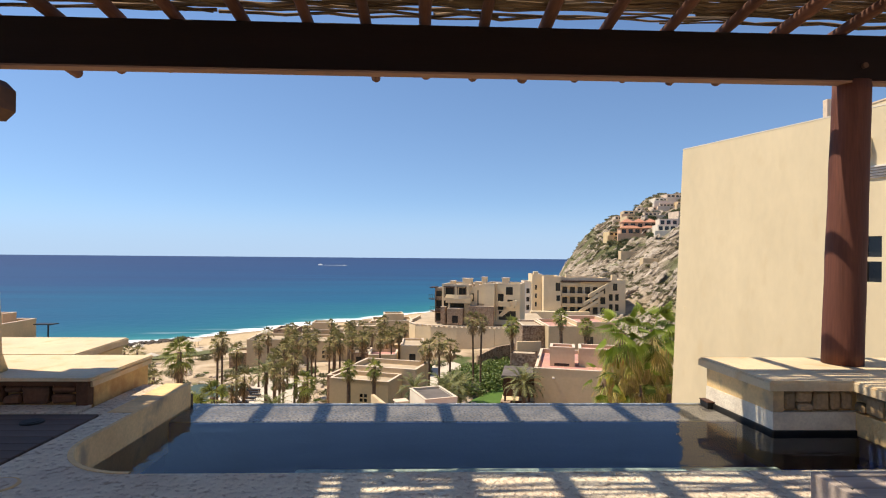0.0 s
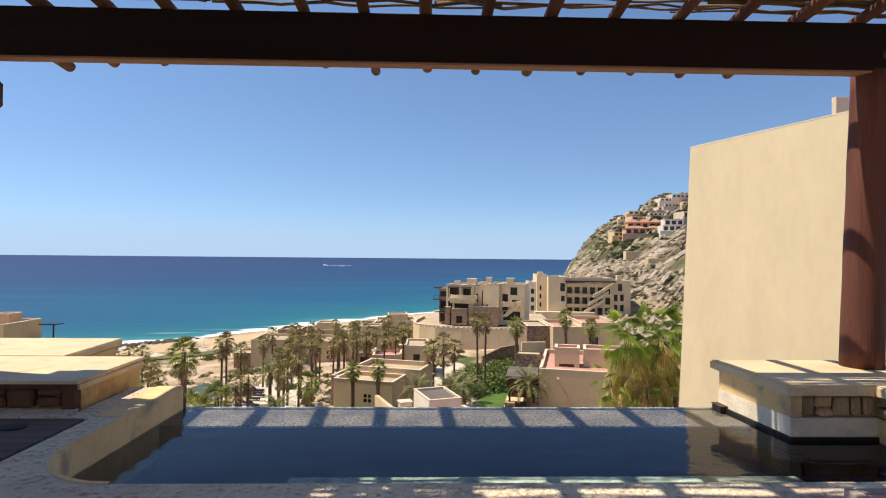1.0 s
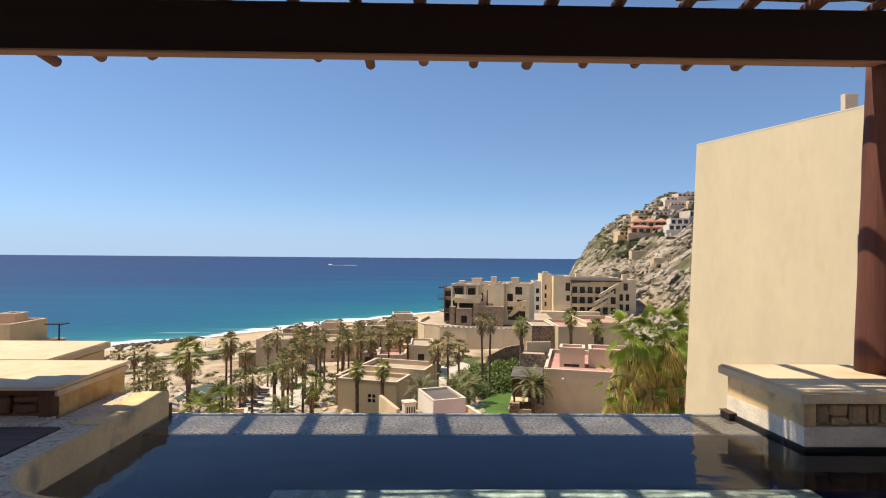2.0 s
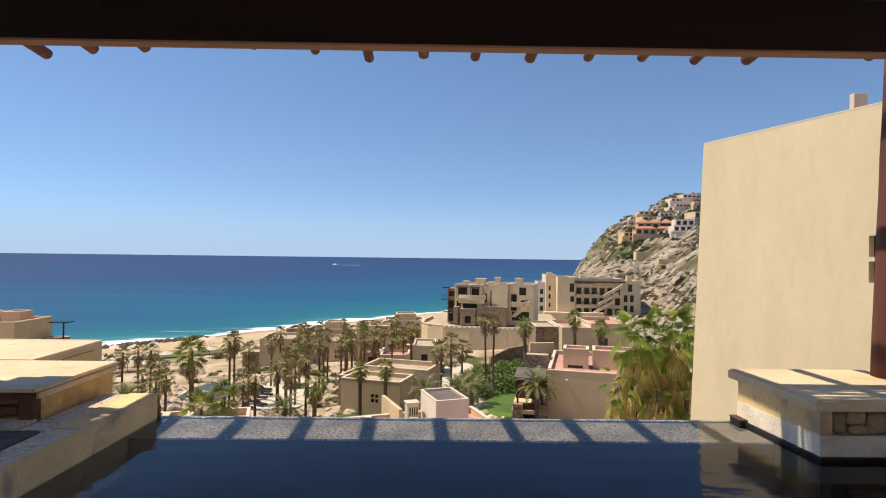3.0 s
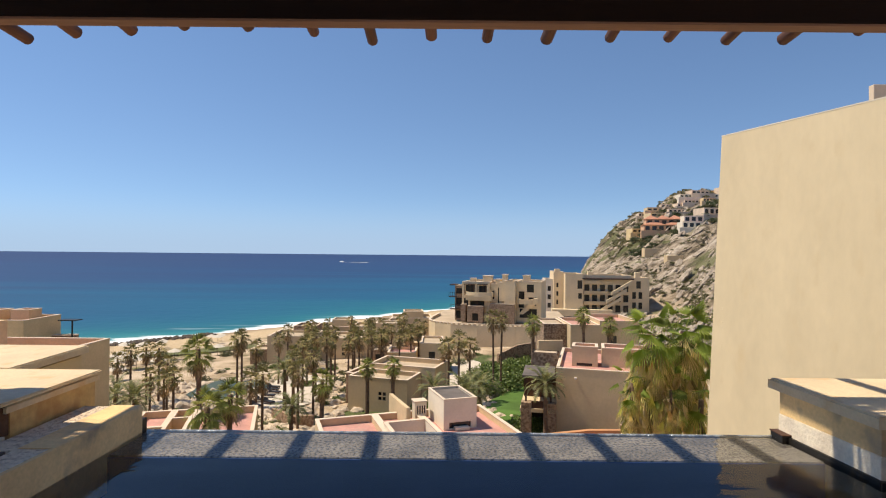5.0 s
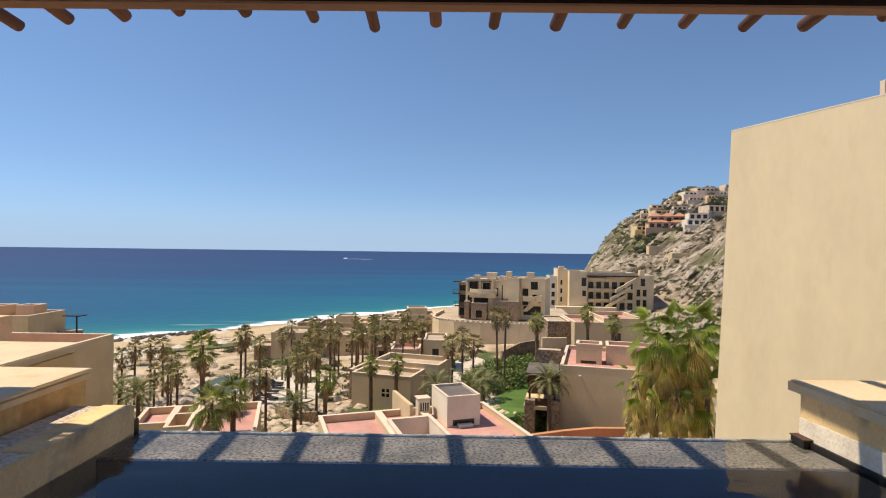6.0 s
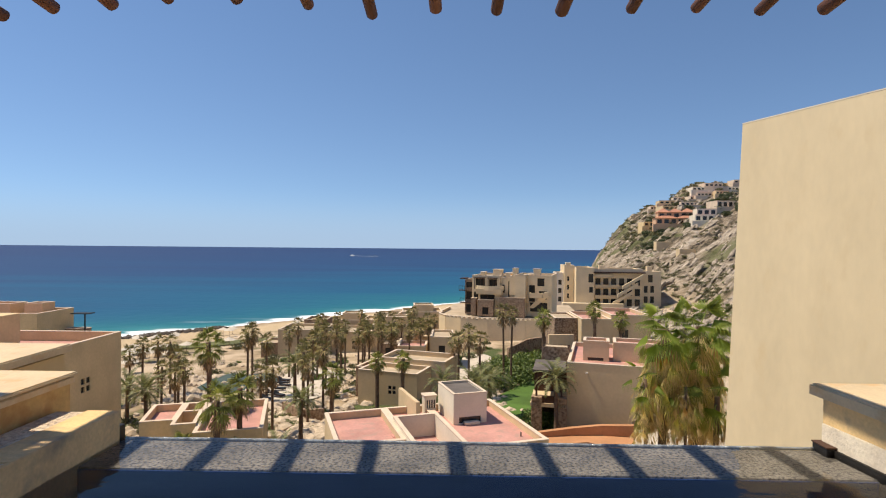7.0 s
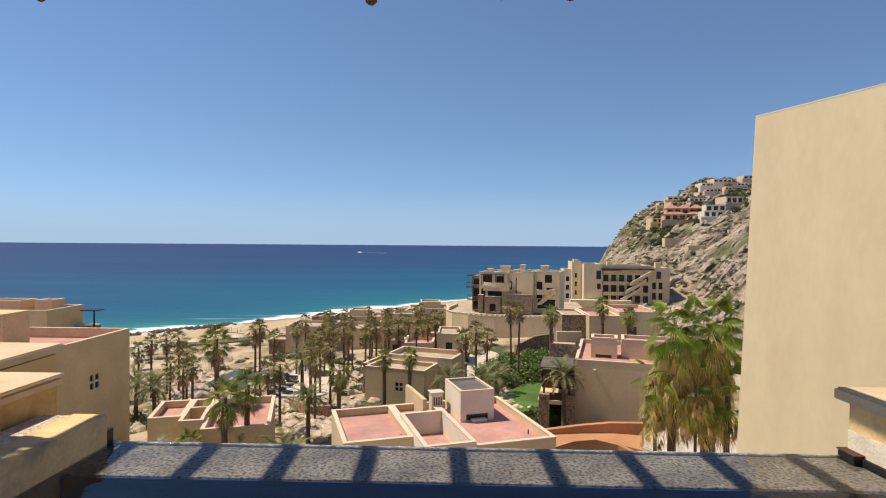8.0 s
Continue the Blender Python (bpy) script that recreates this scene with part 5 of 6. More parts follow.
def pleated_leaf(bm, root, out, stalk, blade, segs, spread, hang, rng):
    """A large fan: a stalk, a pleated blade joined for half its length, then free tips that hang."""
    out = out.normalized()
    side = out.cross(Vector((0, 0, 1)))
    side = side.normalized() if side.length > 0.05 else Vector((1, 0, 0))
    hub = root + out * stalk + Vector((0, 0, -0.10 * stalk))
    s = side * 0.02
    quad(bm, root - s, root + s, hub + s * 0.7, hub - s * 0.7)
    axis = (out + Vector((0, 0, -hang))).normalized()
    side = (side + Vector((0, 0, rng.uniform(-0.35, 0.35)))).normalized()
    face = side.cross(axis).normalized()
    rim = []
    for k in range(2 * segs + 1):
        a = (k / (2 * segs) - 0.5) * spread
        fold = 0.035 * (1 if k % 2 else -1) * blade
        cup = -0.16 * blade * (1 - math.cos(a))
        d = axis * math.cos(a) + side * math.sin(a)
        rim.append((bm.verts.new(hub + d * blade * 0.30 + face * (fold + cup)), d))
    centre = bm.verts.new(hub)
    for k in range(2 * segs):
        bm.faces.new((centre, rim[k][0], rim[k + 1][0]))
    for k in range(segs):
        (p, _), (q, d), (r, _) = rim[2 * k], rim[2 * k + 1], rim[2 * k + 2]
        ln = blade * 0.78 * rng.uniform(0.8, 1.15)
        fall = Vector((0, 0, -1))
        bend = q.co + d * ln * 0.5 + fall * ln * 0.12
        tip = bend + (d * 0.35 + fall * rng.uniform(0.6, 1.1)).normalized() * ln * 0.6
        w = (r.co - p.co) * 0.24
        b0, b1, t = bm.verts.new(bend - w), bm.verts.new(bend + w), bm.verts.new(tip)
        bm.faces.new((p, q, b0))
        bm.faces.new((q, r, b1))
        bm.faces.new((q, b1, b0))
        bm.faces.new((b0, b1, t))


def pleated_crown(seed, leaves, size, high, low, hang, segs=19):
    rng = random.Random(seed)
    bm = bmesh.new()
    for i in range(leaves):
        t = i / (leaves - 1)
        el = high + (low - high) * t + rng.uniform(-0.15, 0.15)
        az = i * 2.39996 + rng.uniform(-0.3, 0.3)
        d = Vector((math.cos(az) * math.cos(el), math.sin(az) * math.cos(el), math.sin(el)))
        pleated_leaf(bm, Vector((0, 0, 0.15 - 0.55 * t)) + d * 0.1, d, size * rng.uniform(0.5, 0.85), size * rng.uniform(0.85, 1.1), segs, rng.uniform(2.3, 3.3), hang * (0.35 + t), rng)
    return bm


def hanging_leaves(seed, leaves, size, drop, reach):
    """Dead and dying fans, folded and hanging down along the trunk."""
    rng = random.Random(seed)
    bm = bmesh.new()
    for i in range(leaves):
        az = rng.uniform(0, 2 * math.pi)
        el = rng.uniform(-1.35, -0.3)
        d = Vector((math.cos(az) * math.cos(el), math.sin(az) * math.cos(el), math.sin(el)))
        z = -0.25 - drop * rng.random() ** 1.2
        pleated_leaf(bm, Vector((math.cos(az) * 0.18, math.sin(az) * 0.18, z)), d, reach * rng.uniform(0.3, 0.75), size * rng.uniform(0.6, 1.0), 8, rng.uniform(0.5, 1.5), 1.6, rng)
    return bm


PALM_LABEL = {
    "fan": "tall fan palm with a dusty green crown and dry skirt",
    "green": "bright green fan palm with a hanging dry skirt",
    "feather": "feathery date palm with arching grey-green fronds",
}
crowns = {"fan": [mesh_of(pleated_crown(s, 21, 0.86, 1.3, -0.5, 0.7, 6), M_FANDULL) for s in (1, 2, 3, 4)], "green": [mesh_of(pleated_crown(s, 27, 1.0, 1.35, -0.6, 0.75, 10), M_FAN) for s in (5, 6)], "feather": [mesh_of(feather_crown(s), M_FEATHER) for s in (7, 8, 9)]}
skirts = [mesh_of(dead_skirt(s, 26, 6, 1.15, 0.9), M_BROWNSKIRT) for s in (1, 2, 3)]
prng = random.Random(21)
trunks = {}


def palm(x, y, h, kind="fan", size=1.0, skirt=True, r=0.19):
    key = (round(h), kind)
    if key not in trunks:
        bm, lean = trunk(round(h), {"fan": 0.16, "green": 0.27, "feather": 0.24}[kind], h * 1.7)
        trunks[key] = (mesh_of(bm, M_TRUNK), lean)
    me, lean = trunks[key]
    k = h / round(h)
    p = base("palm_tree", pose(x, y, ground_at(x, y), 0, 0, prng.uniform(0, 360)), PALM_LABEL[kind], "palm tree", "palms in the resort gardens")
    p.scale = (1, 1, k)
    t = new("trunk", me)
    t.parent = p
    c = new("crown", prng.choice(crowns[kind]))
    c.parent = p
    c.matrix_basis = Matrix.Translation(lean + Vector((0, 0, round(h)))) @ Matrix.Diagonal((size, size, size / k, 1))
    if skirt and kind != "feather":
        d = new("dry_skirt", prng.choice(skirts))
        d.parent = p
        d.matrix_basis = Matrix.Translation(lean + Vector((0, 0, round(h)))) @ Matrix.Diagonal((size, size, size / k, 1))
    return p


GROVE = ((-26.9, 92.0), (-26.0, 94.0), (-19.4, 78), (-21.5, 89.0), (-18.5, 82), (-16.6, 80.5), (-17.2, 86.5), (-14.4, 86.0), (-14.1, 88.0), (-13.4, 90.0), (-10.9, 86.5), (-11.7, 92.0), (-9.8, 90.0), (-9.9, 92.5), (-7.9, 108.0), (-7.9, 114.0), (-5.0, 110.5), (-16.4, 64.0), (-15.7, 68.5), (-23.7, 101.5), (-17.8, 67.5), (-19.0, 71.5))
for x, y in GROVE:
    palm(x, y, prng.uniform(7.2, 8.8), size=prng.uniform(0.85, 1.08))
for x, y in ((-13, 103), (-10, 99), (-15, 112), (-6.5, 101), (-9, 118), (-14, 125), (-4, 122), (-26, 126)):
    palm(x, y, prng.uniform(6.0, 8.0), size=prng.uniform(0.8, 1.0))
grove_rng = random.Random(44)
for k in range(30):
    y = grove_rng.uniform(92, 142)
    x = y * grove_rng.uniform(-0.25, -0.02) if y < 120 else y * grove_rng.uniform(-0.22, -0.05)
    palm(x, y, grove_rng.uniform(5.2, 8.4), size=grove_rng.uniform(0.75, 0.98))
for x, y, h in ((-43.1, 77.5, 8), (-42.2, 80.0, 8), (-40.2, 79.5, 8), (-35.8, 73.0, 7), (-44.3, 76.5, 7), (-36.7, 70.5, 6), (-32.9, 66.5, 6), (-30.1, 63.0, 7), (-26.8, 75.0, 10), (-27.8, 76.0, 9.4), (-26.2, 79.0, 8), (0.9, 77, 8), (2.2, 74.0, 9), (3.7, 76.0, 8), (0.3, 79.5, 7.4), (-20.0, 58.9, 7), (-19.3, 60.5, 7.2), (7.5, 82.0, 11), (8.5, 81.5, 10.8), (38.4, 111.5, 6)):
    palm(x, y, h, size=prng.uniform(0.9, 1.1))
for x, y, h, s in ((-23.9, 55.6, 11.0, 1.2), (-18.6, 44.9, 7.6, 1.2), (-18.0, 48.0, 7.9, 1.1), (-9.4, 70.8, 6.2, 0.85), (-6.2, 70.4, 6.1, 0.85), (-13.8, 64.5, 5.9, 1.1), (-21.5, 45.2, 4.0, 0.9), (12.9, 80, 10.2, 0.95), (20.3, 80.5, 11, 0.9), (23.6, 80, 9.5, 0.9), (-15.2, 44.6, 2.6, 0.8)):
    palm(x, y, h, "green", s)
for x, y, h, s in ((2.5, 58.8, 5.4, 1.1), (10.8, 58.5, 6.2, 0.95), (-15.1, 56.5, 4.6, 0.85), (4.3, 64.5, 4.6, 1.0), (-39.0, 67.0, 4.4, 1.1), (-19.3, 69.0, 6.4, 0.9), (-23.7, 43.8, 3.0, 0.9), (-17.0, 43.4, 2.6, 1.0), (-13.6, 44.4, 2.8, 1.0), (-1.0, 66.0, 4.2, 0.9), (-33.0, 60.4, 5.0, 1.0)):
    palm(x, y, h, "feather", s)

# the close cluster of fan palms beside the tall wall
def close_palm(x, y, ztop, seed, size, lean, skirt_len, leaves, dead):
    z0 = -17.0
    p = base("palm_tree", pose(x, y, z0), "large fan palm, lush green fans over a long straw-coloured skirt", "palm tree", "close fan palms")
    h = ztop - z0
    pts = [(lean * (k / 10) ** 2, 0, h * k / 10) for k in range(11)]
    part("trunk", tube(pts, [0.30 * size ** 2] + [(0.22 - 0.006 * k) * size ** 2 for k in range(10)], 12, 0.1), M_TRUNK, p)
    top = Vector((lean, 0, h))
    part("crown", pleated_crown(seed, leaves, 1.05 * size, 1.3, -0.6, 1.15), M_CLOSEFAN, p, m=Matrix.Translation(top))
    part("old_leaves", hanging_leaves(seed + 90, max(6, dead // 2), 1.05 * size, skirt_len * 0.7, 1.1 * size), M_OLD, p, "drooping yellowing fans", m=Matrix.Translation(top))
    part("dry_skirt", hanging_leaves(seed + 50, dead, 1.0 * size, skirt_len, 1.0 * size), M_DRY, p, "hanging straw-coloured dead leaves", m=Matrix.Translation(top))


for args in ((8.40, 23.6, -1.80, 31, 0.95, 0.15, 3.4, 15, 150), (9.95, 24.2, -1.75, 32, 1.05, 0.25, 3.4, 16, 140), (7.75, 23.2, -3.7, 33, 0.62, -0.1, 1.8, 9, 60), (10.7, 25.2, -3.2, 34, 0.72, 0.2, 1.9, 12, 40), (9.1, 22.9, -3.9, 35, 0.58, 0.0, 1.7, 6, 60), (10.25, 23.0, -4.3, 36, 0.78, 0.1, 0.9, 10, 16)):
    close_palm(*args)


# ---- shrubs, boulders, beach things ----
def leaf_clump(seed, n=420, size=0.16, flat=0.75):
    rng = random.Random(seed)
    bm = bmesh.new()
    lobes = [(Vector((rng.uniform(-0.6, 0.6), rng.uniform(-0.6, 0.6), rng.uniform(0.2, 0.7))), rng.uniform(0.35, 0.6)) for _ in range(8)]
    for i in range(n):
        c, r = rng.choice(lobes)
        d = Vector((rng.gauss(0, 1), rng.gauss(0, 1), rng.gauss(0, 1))).normalized()
        p = c + d * r * rng.uniform(0.6, 1.05)
        p.z = max(0.02, p.z * flat)
        a, b = Vector((rng.gauss(0, 1), rng.gauss(0, 1), rng.gauss(0, 1))).normalized() * size, Vector((rng.gauss(0, 1), rng.gauss(0, 1), rng.gauss(0, 1))).normalized() * size * 0.6
        bm.faces.new([bm.verts.new(q) for q in (p - a, p + b, p + a, p - b)])
    return bm


shrub_me = [mesh_of(leaf_clump(s, 1500, 0.075), M_BUSH) for s in (1, 2, 3)]
scrub_me = [mesh_of(leaf_clump(s, 210, 0.17), M_SCRUB) for s in (4, 5, 6)]


def pool_deck(x, y):
    """The swept sand beside the lagoon, kept clear."""
    return ((x + 23.0) / 6.0) ** 2 + ((y - 87) / 12.5) ** 2 < 1


def shrub(x, y, s, mesh_list, label, z=None):
    ob = new("shrub", prng.choice(mesh_list))
    ob.matrix_basis = pose(x, y, (ground_at(x, y) if z is None else z) - 0.1, 0, 0, prng.uniform(0, 360)) @ Matrix.Diagonal((s, s, s * prng.uniform(0.7, 1.0), 1))
    return tagged(ob, label, "shrub", "garden shrubs")


for x, y, s in ((8.0, 86, 3.0), (9.5, 89, 3.2), (11.5, 92, 3.2), (6.5, 82, 2.6), (12.5, 88, 3.0), (5.0, 79, 2.2), (10.5, 84, 2.6), (13.5, 93, 3), (9.3, 63, 1.5), (10.6, 62, 1.4), (8.2, 60.5, 1.3), (11.6, 61.6, 1.3), (3.4, 70, 2.0), (2.0, 68, 1.7), (-1.5, 70, 1.9), (24, 62, 2.2), (21.5, 64, 2.0), (-3.5, 78, 1.9), (-23, 63, 1.3)):
    shrub(x, y, s * 1.3, shrub_me, "dense bright green clipped garden shrub")
shrub(12.3, 49.4, 1.5, shrub_me, "yellow-green shrub before the low terracotta wall", -17.6)
for x, y, s in ((-23.1, 89.6, 1.3), (-22.0, 91.0, 1.1), (-21.6, 89.2, 1.0)):
    shrub(x, y, s, shrub_me, "bright low shrub in the sand beside the lagoon")
for k in range(70):
    x, y = prng.uniform(-46, -14), prng.uniform(58, 112)
    if abs(x + 34.5) < 8 and abs(y - 87) < 10 or pool_deck(x, y):
        continue
    shrub(x, y, prng.uniform(0.5, 1.5), scrub_me if prng.random() < 0.6 else shrub_me, "dusty low garden shrub in sandy ground")
for x, y, s in ((12.5, 95, 3.0), (14, 97.5, 3.0), (15.5, 99.5, 2.8), (13, 91, 2.8), (16.2, 96.5, 2.4), (6.2, 88, 2.4), (4.8, 85, 2.0)):
    shrub(x, y, s * 1.25, shrub_me, "dense bright green clipped garden shrub")
for k in range(130):
    y = prng.uniform(96, 190)
    x = prng.uniform(0.30, 0.58) * y
    if 38 < x < 78 and y > 192 or x < 36 and y > 125:
        continue
    shrub(x, y, prng.uniform(0.9, 2.3), scrub_me if prng.random() < 0.6 else shrub_me, "dry green shrub on the slope below the hill")
for k in range(60):
    x, y = prng.uniform(-38, -8), prng.uniform(58, 84)
    if abs(x + 34.5) < 8 and abs(y - 87) < 10 or pool_deck(x, y):
        continue
    shrub(x, y, prng.uniform(0.5, 1.2), scrub_me if prng.random() < 0.5 else shrub_me, "small green shrub among pale garden rocks")
for k in range(40):
    x, y = prng.uniform(-75, -30), prng.uniform(105, 150)
    shrub(x, y, prng.uniform(0.7, 1.8), scrub_me, "dusty low garden shrub in sandy ground")
for k in range(40):
    u, y = prng.uniform(-0.1, 0.36), prng.uniform(90, 125)
    shrub(u * y, y, prng.uniform(0.8, 2.0), scrub_me if prng.random() < 0.5 else shrub_me, "green garden shrub between the villas")


def rock_mesh(seed):
    bm = bmesh.new()
    bmesh.ops.create_icosphere(bm, subdivisions=2, radius=1)
    o = Vector((seed * 13.7, seed * 3.1, 0))
    for v in bm.verts:
        v.co *= 1 + 0.45 * noise.noise(v.co * 1.1 + o) + 0.15 * noise.noise(v.co * 2.7 + o)
        v.co.z *= 0.7
    return bm


def rock_field(name, spots, material, label, slabs=False):
    bm = bmesh.new()
    protos = []
    for s in range(5):
        t = rock_mesh(s)
        me = bpy.data.meshes.new("tmp")
        t.to_mesh(me)
        t.free()
        protos.append(me)
    for x, y, z, s in spots:
        if pool_deck(x, y):
            continue
        t = bmesh.new()
        t.from_mesh(prng.choice(protos))
        if slabs:
            t.transform(pose(x, y, z, prng.uniform(-15, 15), prng.uniform(-60, -28), prng.uniform(-25, 25)) @ Matrix.Diagonal((s * prng.uniform(1.3, 2.6), s * prng.uniform(0.7, 1.3), s * prng.uniform(0.4, 0.7), 1)))
        else:
            t.transform(pose(x, y, z, prng.uniform(-20, 20), prng.uniform(-20, 20), prng.uniform(0, 360)) @ Matrix.Diagonal((s, s * prng.uniform(0.7, 1.2), s * prng.uniform(0.6, 1.0), 1)))
        me = bpy.data.meshes.new("tmp")
        t.to_mesh(me)
        bm.from_mesh(me)
        t.free()
        bpy.data.meshes.remove(me)
    return tagged(part(name, bm, material), label, "rocks", kind="stuff")


spots = []
for k in range(230):
    t = prng.random()
    x, y = -24.5 + 11 * t + prng.gauss(0, 1.6), 77 - 18 * t + prng.gauss(0, 2.0)
    spots.append((x, y, ground_at(x, y) + 0.1, prng.uniform(0.3, 1.0)))
for k in range(90):
    a = prng.uniform(0, 2 * math.pi)
    x, y = -34.0 + 7.6 * math.cos(a) + prng.gauss(0, 0.8), 86.5 + 9.0 * math.sin(a) + prng.gauss(0, 0.8)
    spots.append((x, y, ground_at(x, y) + 0.1, prng.uniform(0.4, 1.2)))
for k in range(110):
    x, y = prng.gauss(5.0, 1.0), prng.uniform(66, 82)
    spots.append((x, y, ground_at(x, y) + 0.1, prng.uniform(0.25, 0.8)))
for k in range(160):
    x, y = prng.uniform(-50, -18), prng.uniform(62, 115)
    spots.append((x, y, ground_at(x, y) + 0.05, prng.uniform(0.25, 0.8)))
for k in range(260):
    x, y = prng.uniform(-40, -10), prng.uniform(60, 92)
    spots.append((x, y, ground_at(x, y) + 0.05, prng.choice((0.3, 0.4, 0.5, 0.9))))
rock_field("boulders", spots, M_BOULDER, "pale granite boulders edging garden beds and the lagoon")
spots = []
for k in range(380):
    s = prng.uniform(-34, 34)
    off = prng.gauss(4, 2.2)
    x, y = COAST.x + 0.68 * s + INLAND.x * off, COAST.y + 0.733 * s + INLAND.y * off
    spots.append((x, y, ground_at(x, y) + 0.2, prng.uniform(0.4, 1.2)))
rock_field("shore_rocks", spots, M_COASTROCK, "dark wet rocks along the waterline")

# rock outcrops and dry scrub on the hill
spots = []
hrng = random.Random(77)
for k in range(620):
    u, y = hrng.uniform(0.25, 0.62), hrng.uniform(150, 400)
    if hill_share(u * y, y) < 0.8:
        continue
    s = hrng.uniform(0.45, 1.35) * (2.0 if hrng.random() < 0.12 else 1.0)
    spots.append((u * y, y, ground_at(u * y, y) + 0.1 * s, s))
for k in range(420):
    u, y = hrng.uniform(0.27, 0.52), hrng.uniform(112, 215)
    if u * y < 36 or (u * y < 80 and y > 193):
        continue
    s = hrng.choice((0.4, 0.6, 0.8, 1.5))
    spots.append((u * y, y, ground_at(u * y, y) + 0.1 * s, s))
rock_field("hill_rocks", spots, M_HILLROCK, "pale granite outcrops on the dry hillside", True)
sb = bmesh.new()
for k in range(2100):
    u, y = hrng.uniform(0.26, 0.62), hrng.uniform(150, 398)
    x = u * y
    if hill_share(x, y) < 0.6:
        continue
    if noise.noise(Vector((x * 0.03, y * 0.03, 4))) < 0.02 and y < 320:
        continue
    t = bmesh.new()
    t.from_mesh(hrng.choice(scrub_me))
    s = hrng.uniform(0.4, 1.5)
    t.transform(pose(x, y, ground_at(x, y) - 0.2, 0, 0, hrng.uniform(0, 360)) @ Matrix.Diagonal((s, s, s * 0.8, 1)))
    me = bpy.data.meshes.new("tmp")
    t.to_mesh(me)
    sb.from_mesh(me)
    t.free()
    bpy.data.meshes.remove(me)
for k in range(950):
    u, y = (hrng.uniform(0.30, 0.62), hrng.uniform(300, 398)) if k < 600 else (hrng.uniform(0.27, 0.50), hrng.uniform(110, 215))
    x = u * y
    if k >= 600 and (x < 36 or (x < 80 and y > 193)):
        continue
    t = bmesh.new()
    t.from_mesh(hrng.choice(scrub_me))
    s = hrng.uniform(0.8, 2.4) * (1.0 if k < 600 else 0.65)
    t.transform(pose(x, y, ground_at(x, y) - 0.2, 0, 0, hrng.uniform(0, 360)) @ Matrix.Diagonal((s * 1.4, s, s * 0.8, 1)))
    me = bpy.data.meshes.new("tmp")
    t.to_mesh(me)
    sb.from_mesh(me)
    t.free()
    bpy.data.meshes.remove(me)
tb = bmesh.new()
for k in range(150):
    u, y = hrng.uniform(0.34, 0.56), hrng.uniform(280, 350)
    x = u * y
    t = bmesh.new()
    t.from_mesh(hrng.choice(shrub_me))
    s = hrng.uniform(1.6, 3.6)
    t.transform(pose(x, y, ground_at(x, y) - 0.3, 0, 0, hrng.uniform(0, 360)) @ Matrix.Diagonal((s, s, s * 0.9, 1)))
    me = bpy.data.meshes.new("tmp")
    t.to_mesh(me)
    tb.from_mesh(me)
    t.free()
    bpy.data.meshes.remove(me)
tagged(part("hill_garden_trees", tb, M_HILLTREE), "green garden trees between the hillside houses", "trees", kind="stuff")
tagged(part("hill_scrub", sb, M_SCRUB), "dry green scrub clinging to the rocky hill", "scrub", kind="stuff")


# hillside houses
def on_hill(u, rise):
    """The nearest place in that direction where the hill stands at that rise above the eye."""
    y = 190.0
    while y < 400 and ground_at(u * y, y) < 1.5 + rise * y:
        y += 1.0
    return u * y, y, ground_at(u * y, y)


def hill_house(u, rise, w, h, wall, label, tiers=1, tiles=False, n=4):
    x, y, z = on_hill(u, rise)
    ob = base("hillside_house", pose(x, y, z - 4, 0, 0, hrng.uniform(-14, 6)), label, "house", "houses on the hill")
    for t in range(tiers):
        a, b = -w / 2 + 1.6 * t, w / 2 - 1.2 * t
        nn = max(2, n - t)
        step = (b - a) / nn
        volume(ob, a, b, 3.0 * t, 11, (4 + h) * 0 + (t * h if t else 0) + (4 if t else 0), 4 + h * (t + 1), wall, M_PINK, par=0.3, coping=not tiles, holes={0: [(step * (i + 0.5) - step * 0.32, step * (i + 0.5) + step * 0.32, (4 if not t else 0) + 0.5, (4 if not t else 0) + h - 0.7) for i in range(nn)]})
        if tiles:
            for j in range(2 + t):
                cw = (b - a) / (2 + t)
                cx = a + cw * (j + 0.5)
                rb = bmesh.new()
                zt = 4 + h * (t + 1)
                p = [rb.verts.new((cx + sx * (cw / 2 + 0.5), 3.0 * t + 4.5 + sy * 5.2, zt)) for sx, sy in ((-1, -1), (1, -1), (1, 1), (-1, 1))]
                tip = rb.verts.new((cx, 3.0 * t + 4.5, zt + 2.4))
                for i in range(4):
                    rb.faces.new((p[i], p[(i + 1) % 4], tip))
                rb.faces.new(p[::-1])
                part("tiled_roof", rb, M_ROOFTILE, ob)
    part("terrace", box(-w / 2 - 2, w / 2 + 2, -3.0, -0.02, 0, 4.1), wall, ob)
    return ob


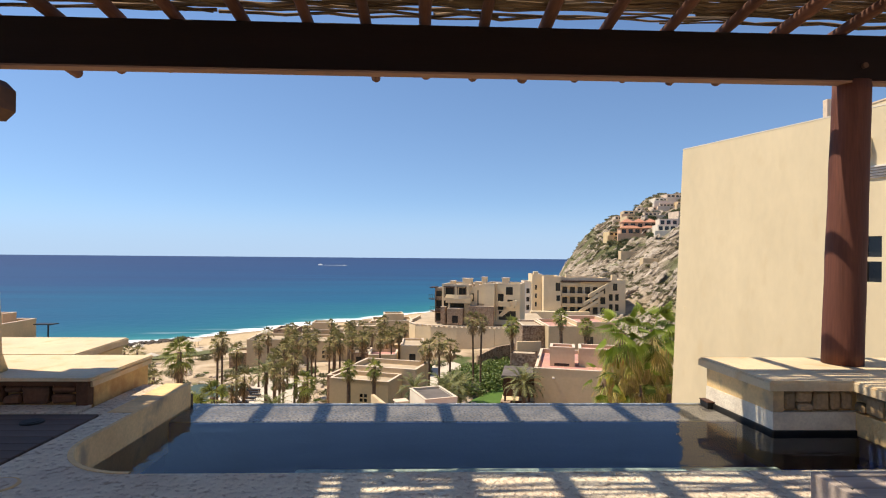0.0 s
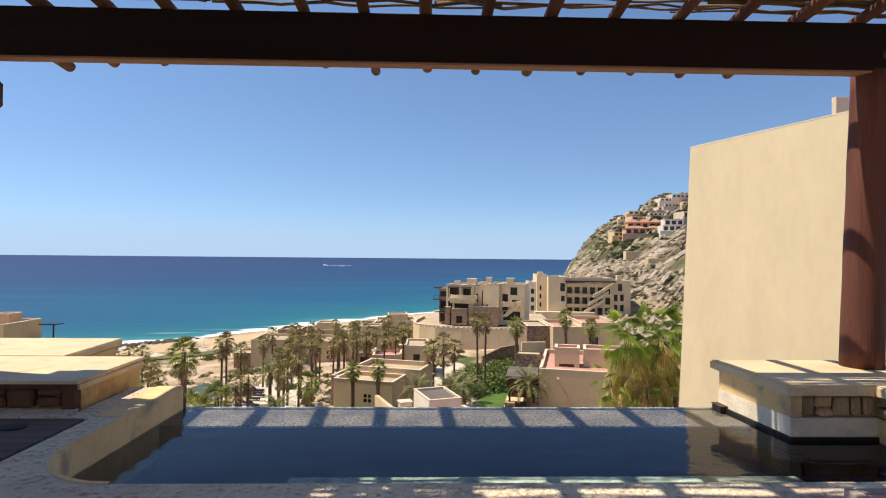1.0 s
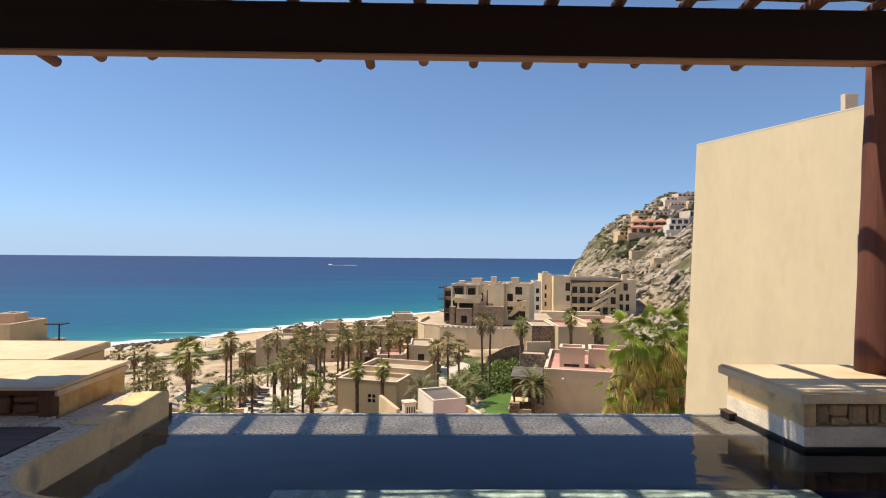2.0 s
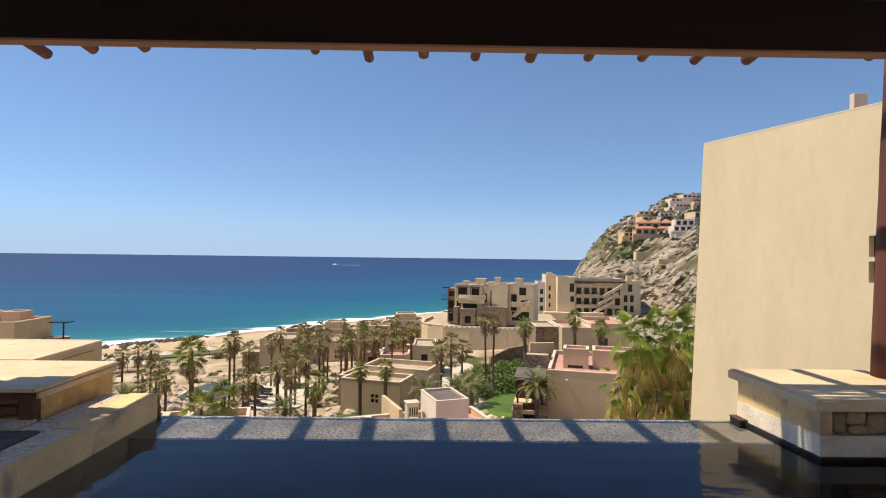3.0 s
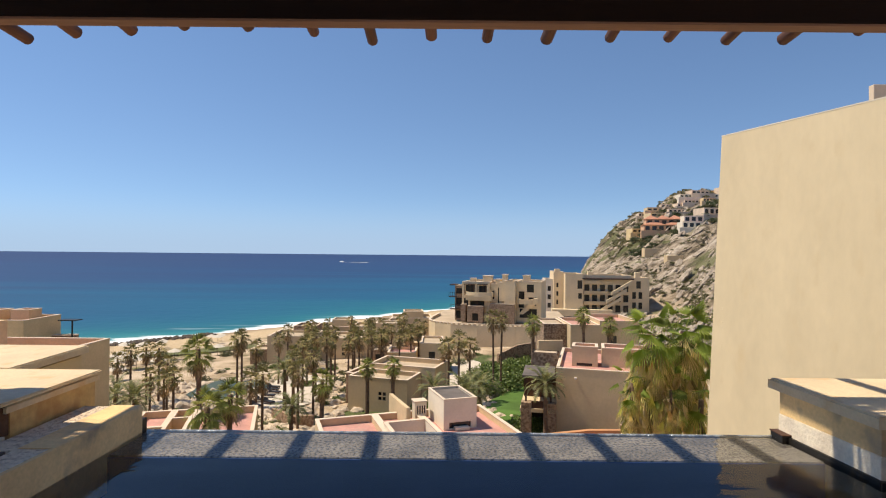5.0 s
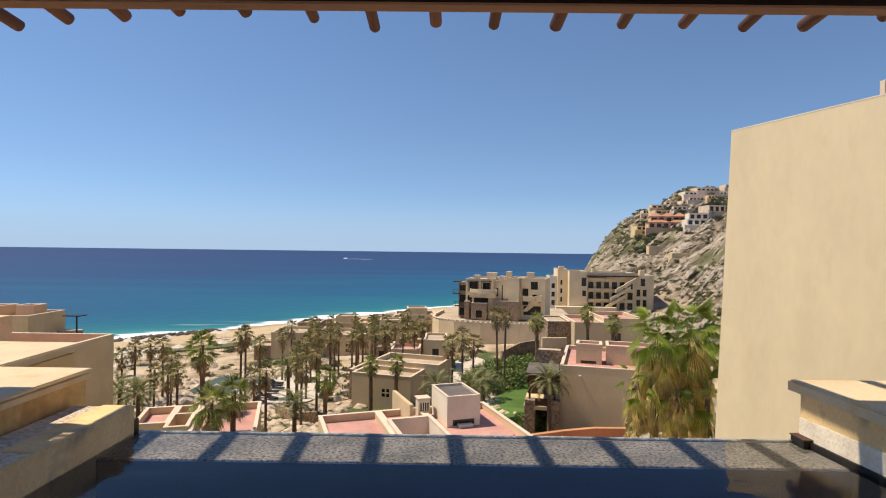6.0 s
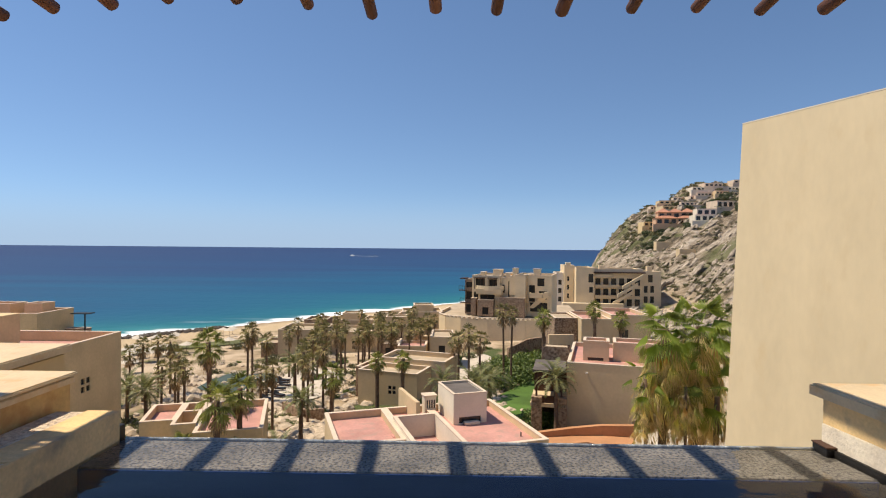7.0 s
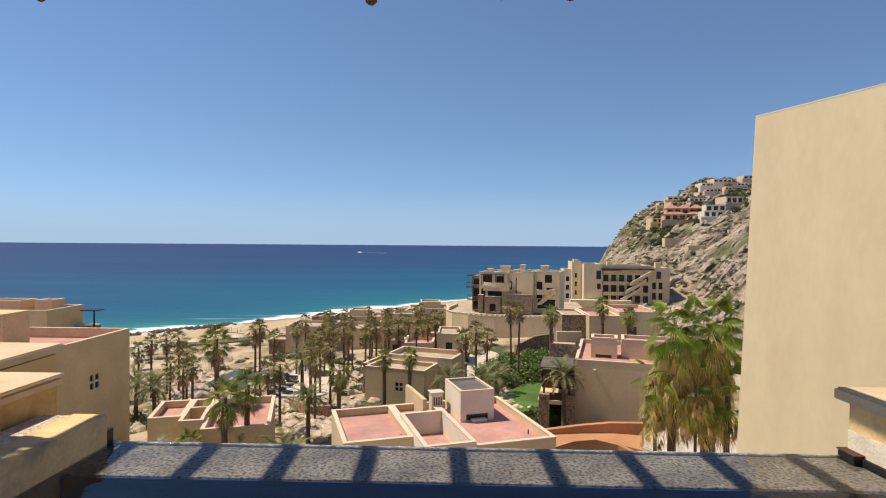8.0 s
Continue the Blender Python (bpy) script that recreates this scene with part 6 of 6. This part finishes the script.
hill_house(0.398, 0.040, 22, 3.4, M_MANSION, "ochre stucco mansion with clay tile roofs on the cliff", 2, True, 6)
hill_house(0.452, 0.046, 12, 3.2, M_CREAM, "white stucco house stepping down the hillside", 2)
hill_house(0.492, 0.070, 15, 3.6, M_CAP, "cream stucco house with arched terraces on the hill", 1, False, 5)
hill_house(0.358, 0.036, 12, 2.6, M_OCHRE, "ochre stucco terrace house on the cliff", 1)
for u, rise, w, h, m in ((0.362, 0.066, 8, 2.4, M_CAP), (0.385, 0.075, 13, 2.3, M_TAN), (0.408, 0.082, 12, 2.2, M_CAP), (0.432, 0.083, 8, 2.4, M_CAP), (0.398, 0.066, 18, 2.3, M_TAN), (0.420, 0.074, 10, 2.2, M_CAP), (0.446, 0.090, 9, 2.2, M_CAP), (0.440, 0.100, 11, 2.2, M_CREAM), (0.462, 0.107, 12, 2.3, M_CAP), (0.455, 0.097, 9, 2.2, M_TAN), (0.485, 0.110, 14, 2.3, M_TAN), (0.478, 0.094, 8, 2.2, M_TAN), (0.515, 0.112, 13, 2.4, M_CAP), (0.505, 0.090, 11, 2.4, M_TAN), (0.500, 0.101, 9, 2.2, M_CREAM), (0.535, 0.075, 12, 2.4, M_CAP)):
    hill_house(u, rise, w, h, m, "pale flat-roofed house near the top of the hill")
for u, rise, w, h in ((0.375, -0.004, 8, 3.5), (0.415, -0.012, 7, 2.0)):
    x, y, z = on_hill(u, rise)
    rw = base("retaining_wall", pose(x, y - 1, z - 3), "tan stucco retaining wall on the cliff", "retaining wall")
    part("face", box(-w / 2, w / 2, 0, 4, 0, h + 3, bevel=0.1), M_TAN, rw)

# loungers by the lagoon, umbrellas on the beach
lounger = base("sun_lounger", pose(-26.6, 88.3, ground_at(-26.6, 88.3) + 0.2, 0, 0, 80), "dark cushioned sun lounger on the pool deck", "sun lounger", "loungers by the lagoon")
part("frame", box(-0.4, 0.4, -1.0, 1.0, 0.22, 0.30), M_FRAME, lounger)
part("cushion", box(-0.37, 0.37, -0.98, 0.45, 0.301, 0.40, bevel=0.03), M_BLACK, lounger)
part("backrest", box(-0.37, 0.37, 0, 0.62, -0.04, 0.05, bevel=0.03), M_BLACK, lounger, m=pose(0, 0.44, 0.40, 32, 0, 0))
for lx in (-0.36, 0.30):
    for ly in (-0.9, 0.8):
        part("leg", box(lx, lx + 0.06, ly, ly + 0.06, 0, 0.22), M_FRAME, lounger)
for x, y, a in ((-26.2, 86.6, 80), (-25.4, 84.6, 82), (-25.5, 82.3, 78), (-25.7, 79.6, 74), (-25.2, 76.1, 60), (-24.2, 78.0, 60)):
    copy_thing(lounger, pose(x, y, ground_at(x, y) + 0.2, 0, 0, a))


def umbrella(x, y):
    z = ground_at(x, y)
    u = base("beach_umbrella", pose(x, y, z), "open white canvas beach umbrella", "umbrella", "umbrellas on the beach")
    part("pole", tube([(0, 0, 0), (0, 0, 2.5)], [0.04, 0.04], 6), M_FRAME, u)
    bm = bmesh.new()
    rim_v = [bm.verts.new((1.7 * math.cos(k * math.pi / 4), 1.7 * math.sin(k * math.pi / 4), 2.05)) for k in range(8)]
    tip = bm.verts.new((0, 0, 2.75))
    for k in range(8):
        bm.faces.new((rim_v[k], rim_v[(k + 1) % 8], tip))
    part("canopy", bm, M_CANVAS, u)
    return u


first = umbrella(-96, 168)
for k in range(14):
    s, off = prng.uniform(-14, 62), prng.choice((50, 57, 64)) + prng.uniform(-2, 2)
    x, y = COAST.x + 0.68 * s + INLAND.x * off, COAST.y + 0.733 * s + INLAND.y * off
    copy_thing(first, pose(x, y, ground_at(x, y), 0, 0, prng.uniform(0, 45)))
for x, y in ((-72.1, 121.8), (-67.2, 116.1), (-69.6, 122.8), (-64, 116.8), (-66.3, 123.8), (-67.4, 129.1), (-58.4, 115.1), (-62.1, 129.3), (-59.5, 102.1), (-74.7, 129.3), (-54.1, 134.3)):
    copy_thing(first, pose(x, y, ground_at(x, y), 0, 0, prng.uniform(0, 45)))

# a boat far out with its wake
bx, by = -303, 1650
boat = base("motor_boat", pose(bx, by, SEA, 0, 0, 82), "small white motor boat far out at sea", "boat")
part("hull", tube([(0, -7, 0.7), (0, -4, 0.8), (0, 2, 0.9), (0, 7, 1.6)], [1.9, 2.2, 2.1, 0.3], 10), M_WHITE, boat)
part("cabin", box(-1.3, 1.3, -2.5, 2.0, 2.4, 4.4, bevel=0.3), M_WHITE, boat)
wk = bmesh.new()
quad(wk, (-4, 5, 0.15), (4, 5, 0.15), (14, -80, 0.15), (-14, -80, 0.15))
tagged(part("wake", wk, M_WHITE, None, m=pose(bx, by, SEA + 0.05, 0, 0, 82)), "white wake trailing behind a boat", "wake", kind="structure")
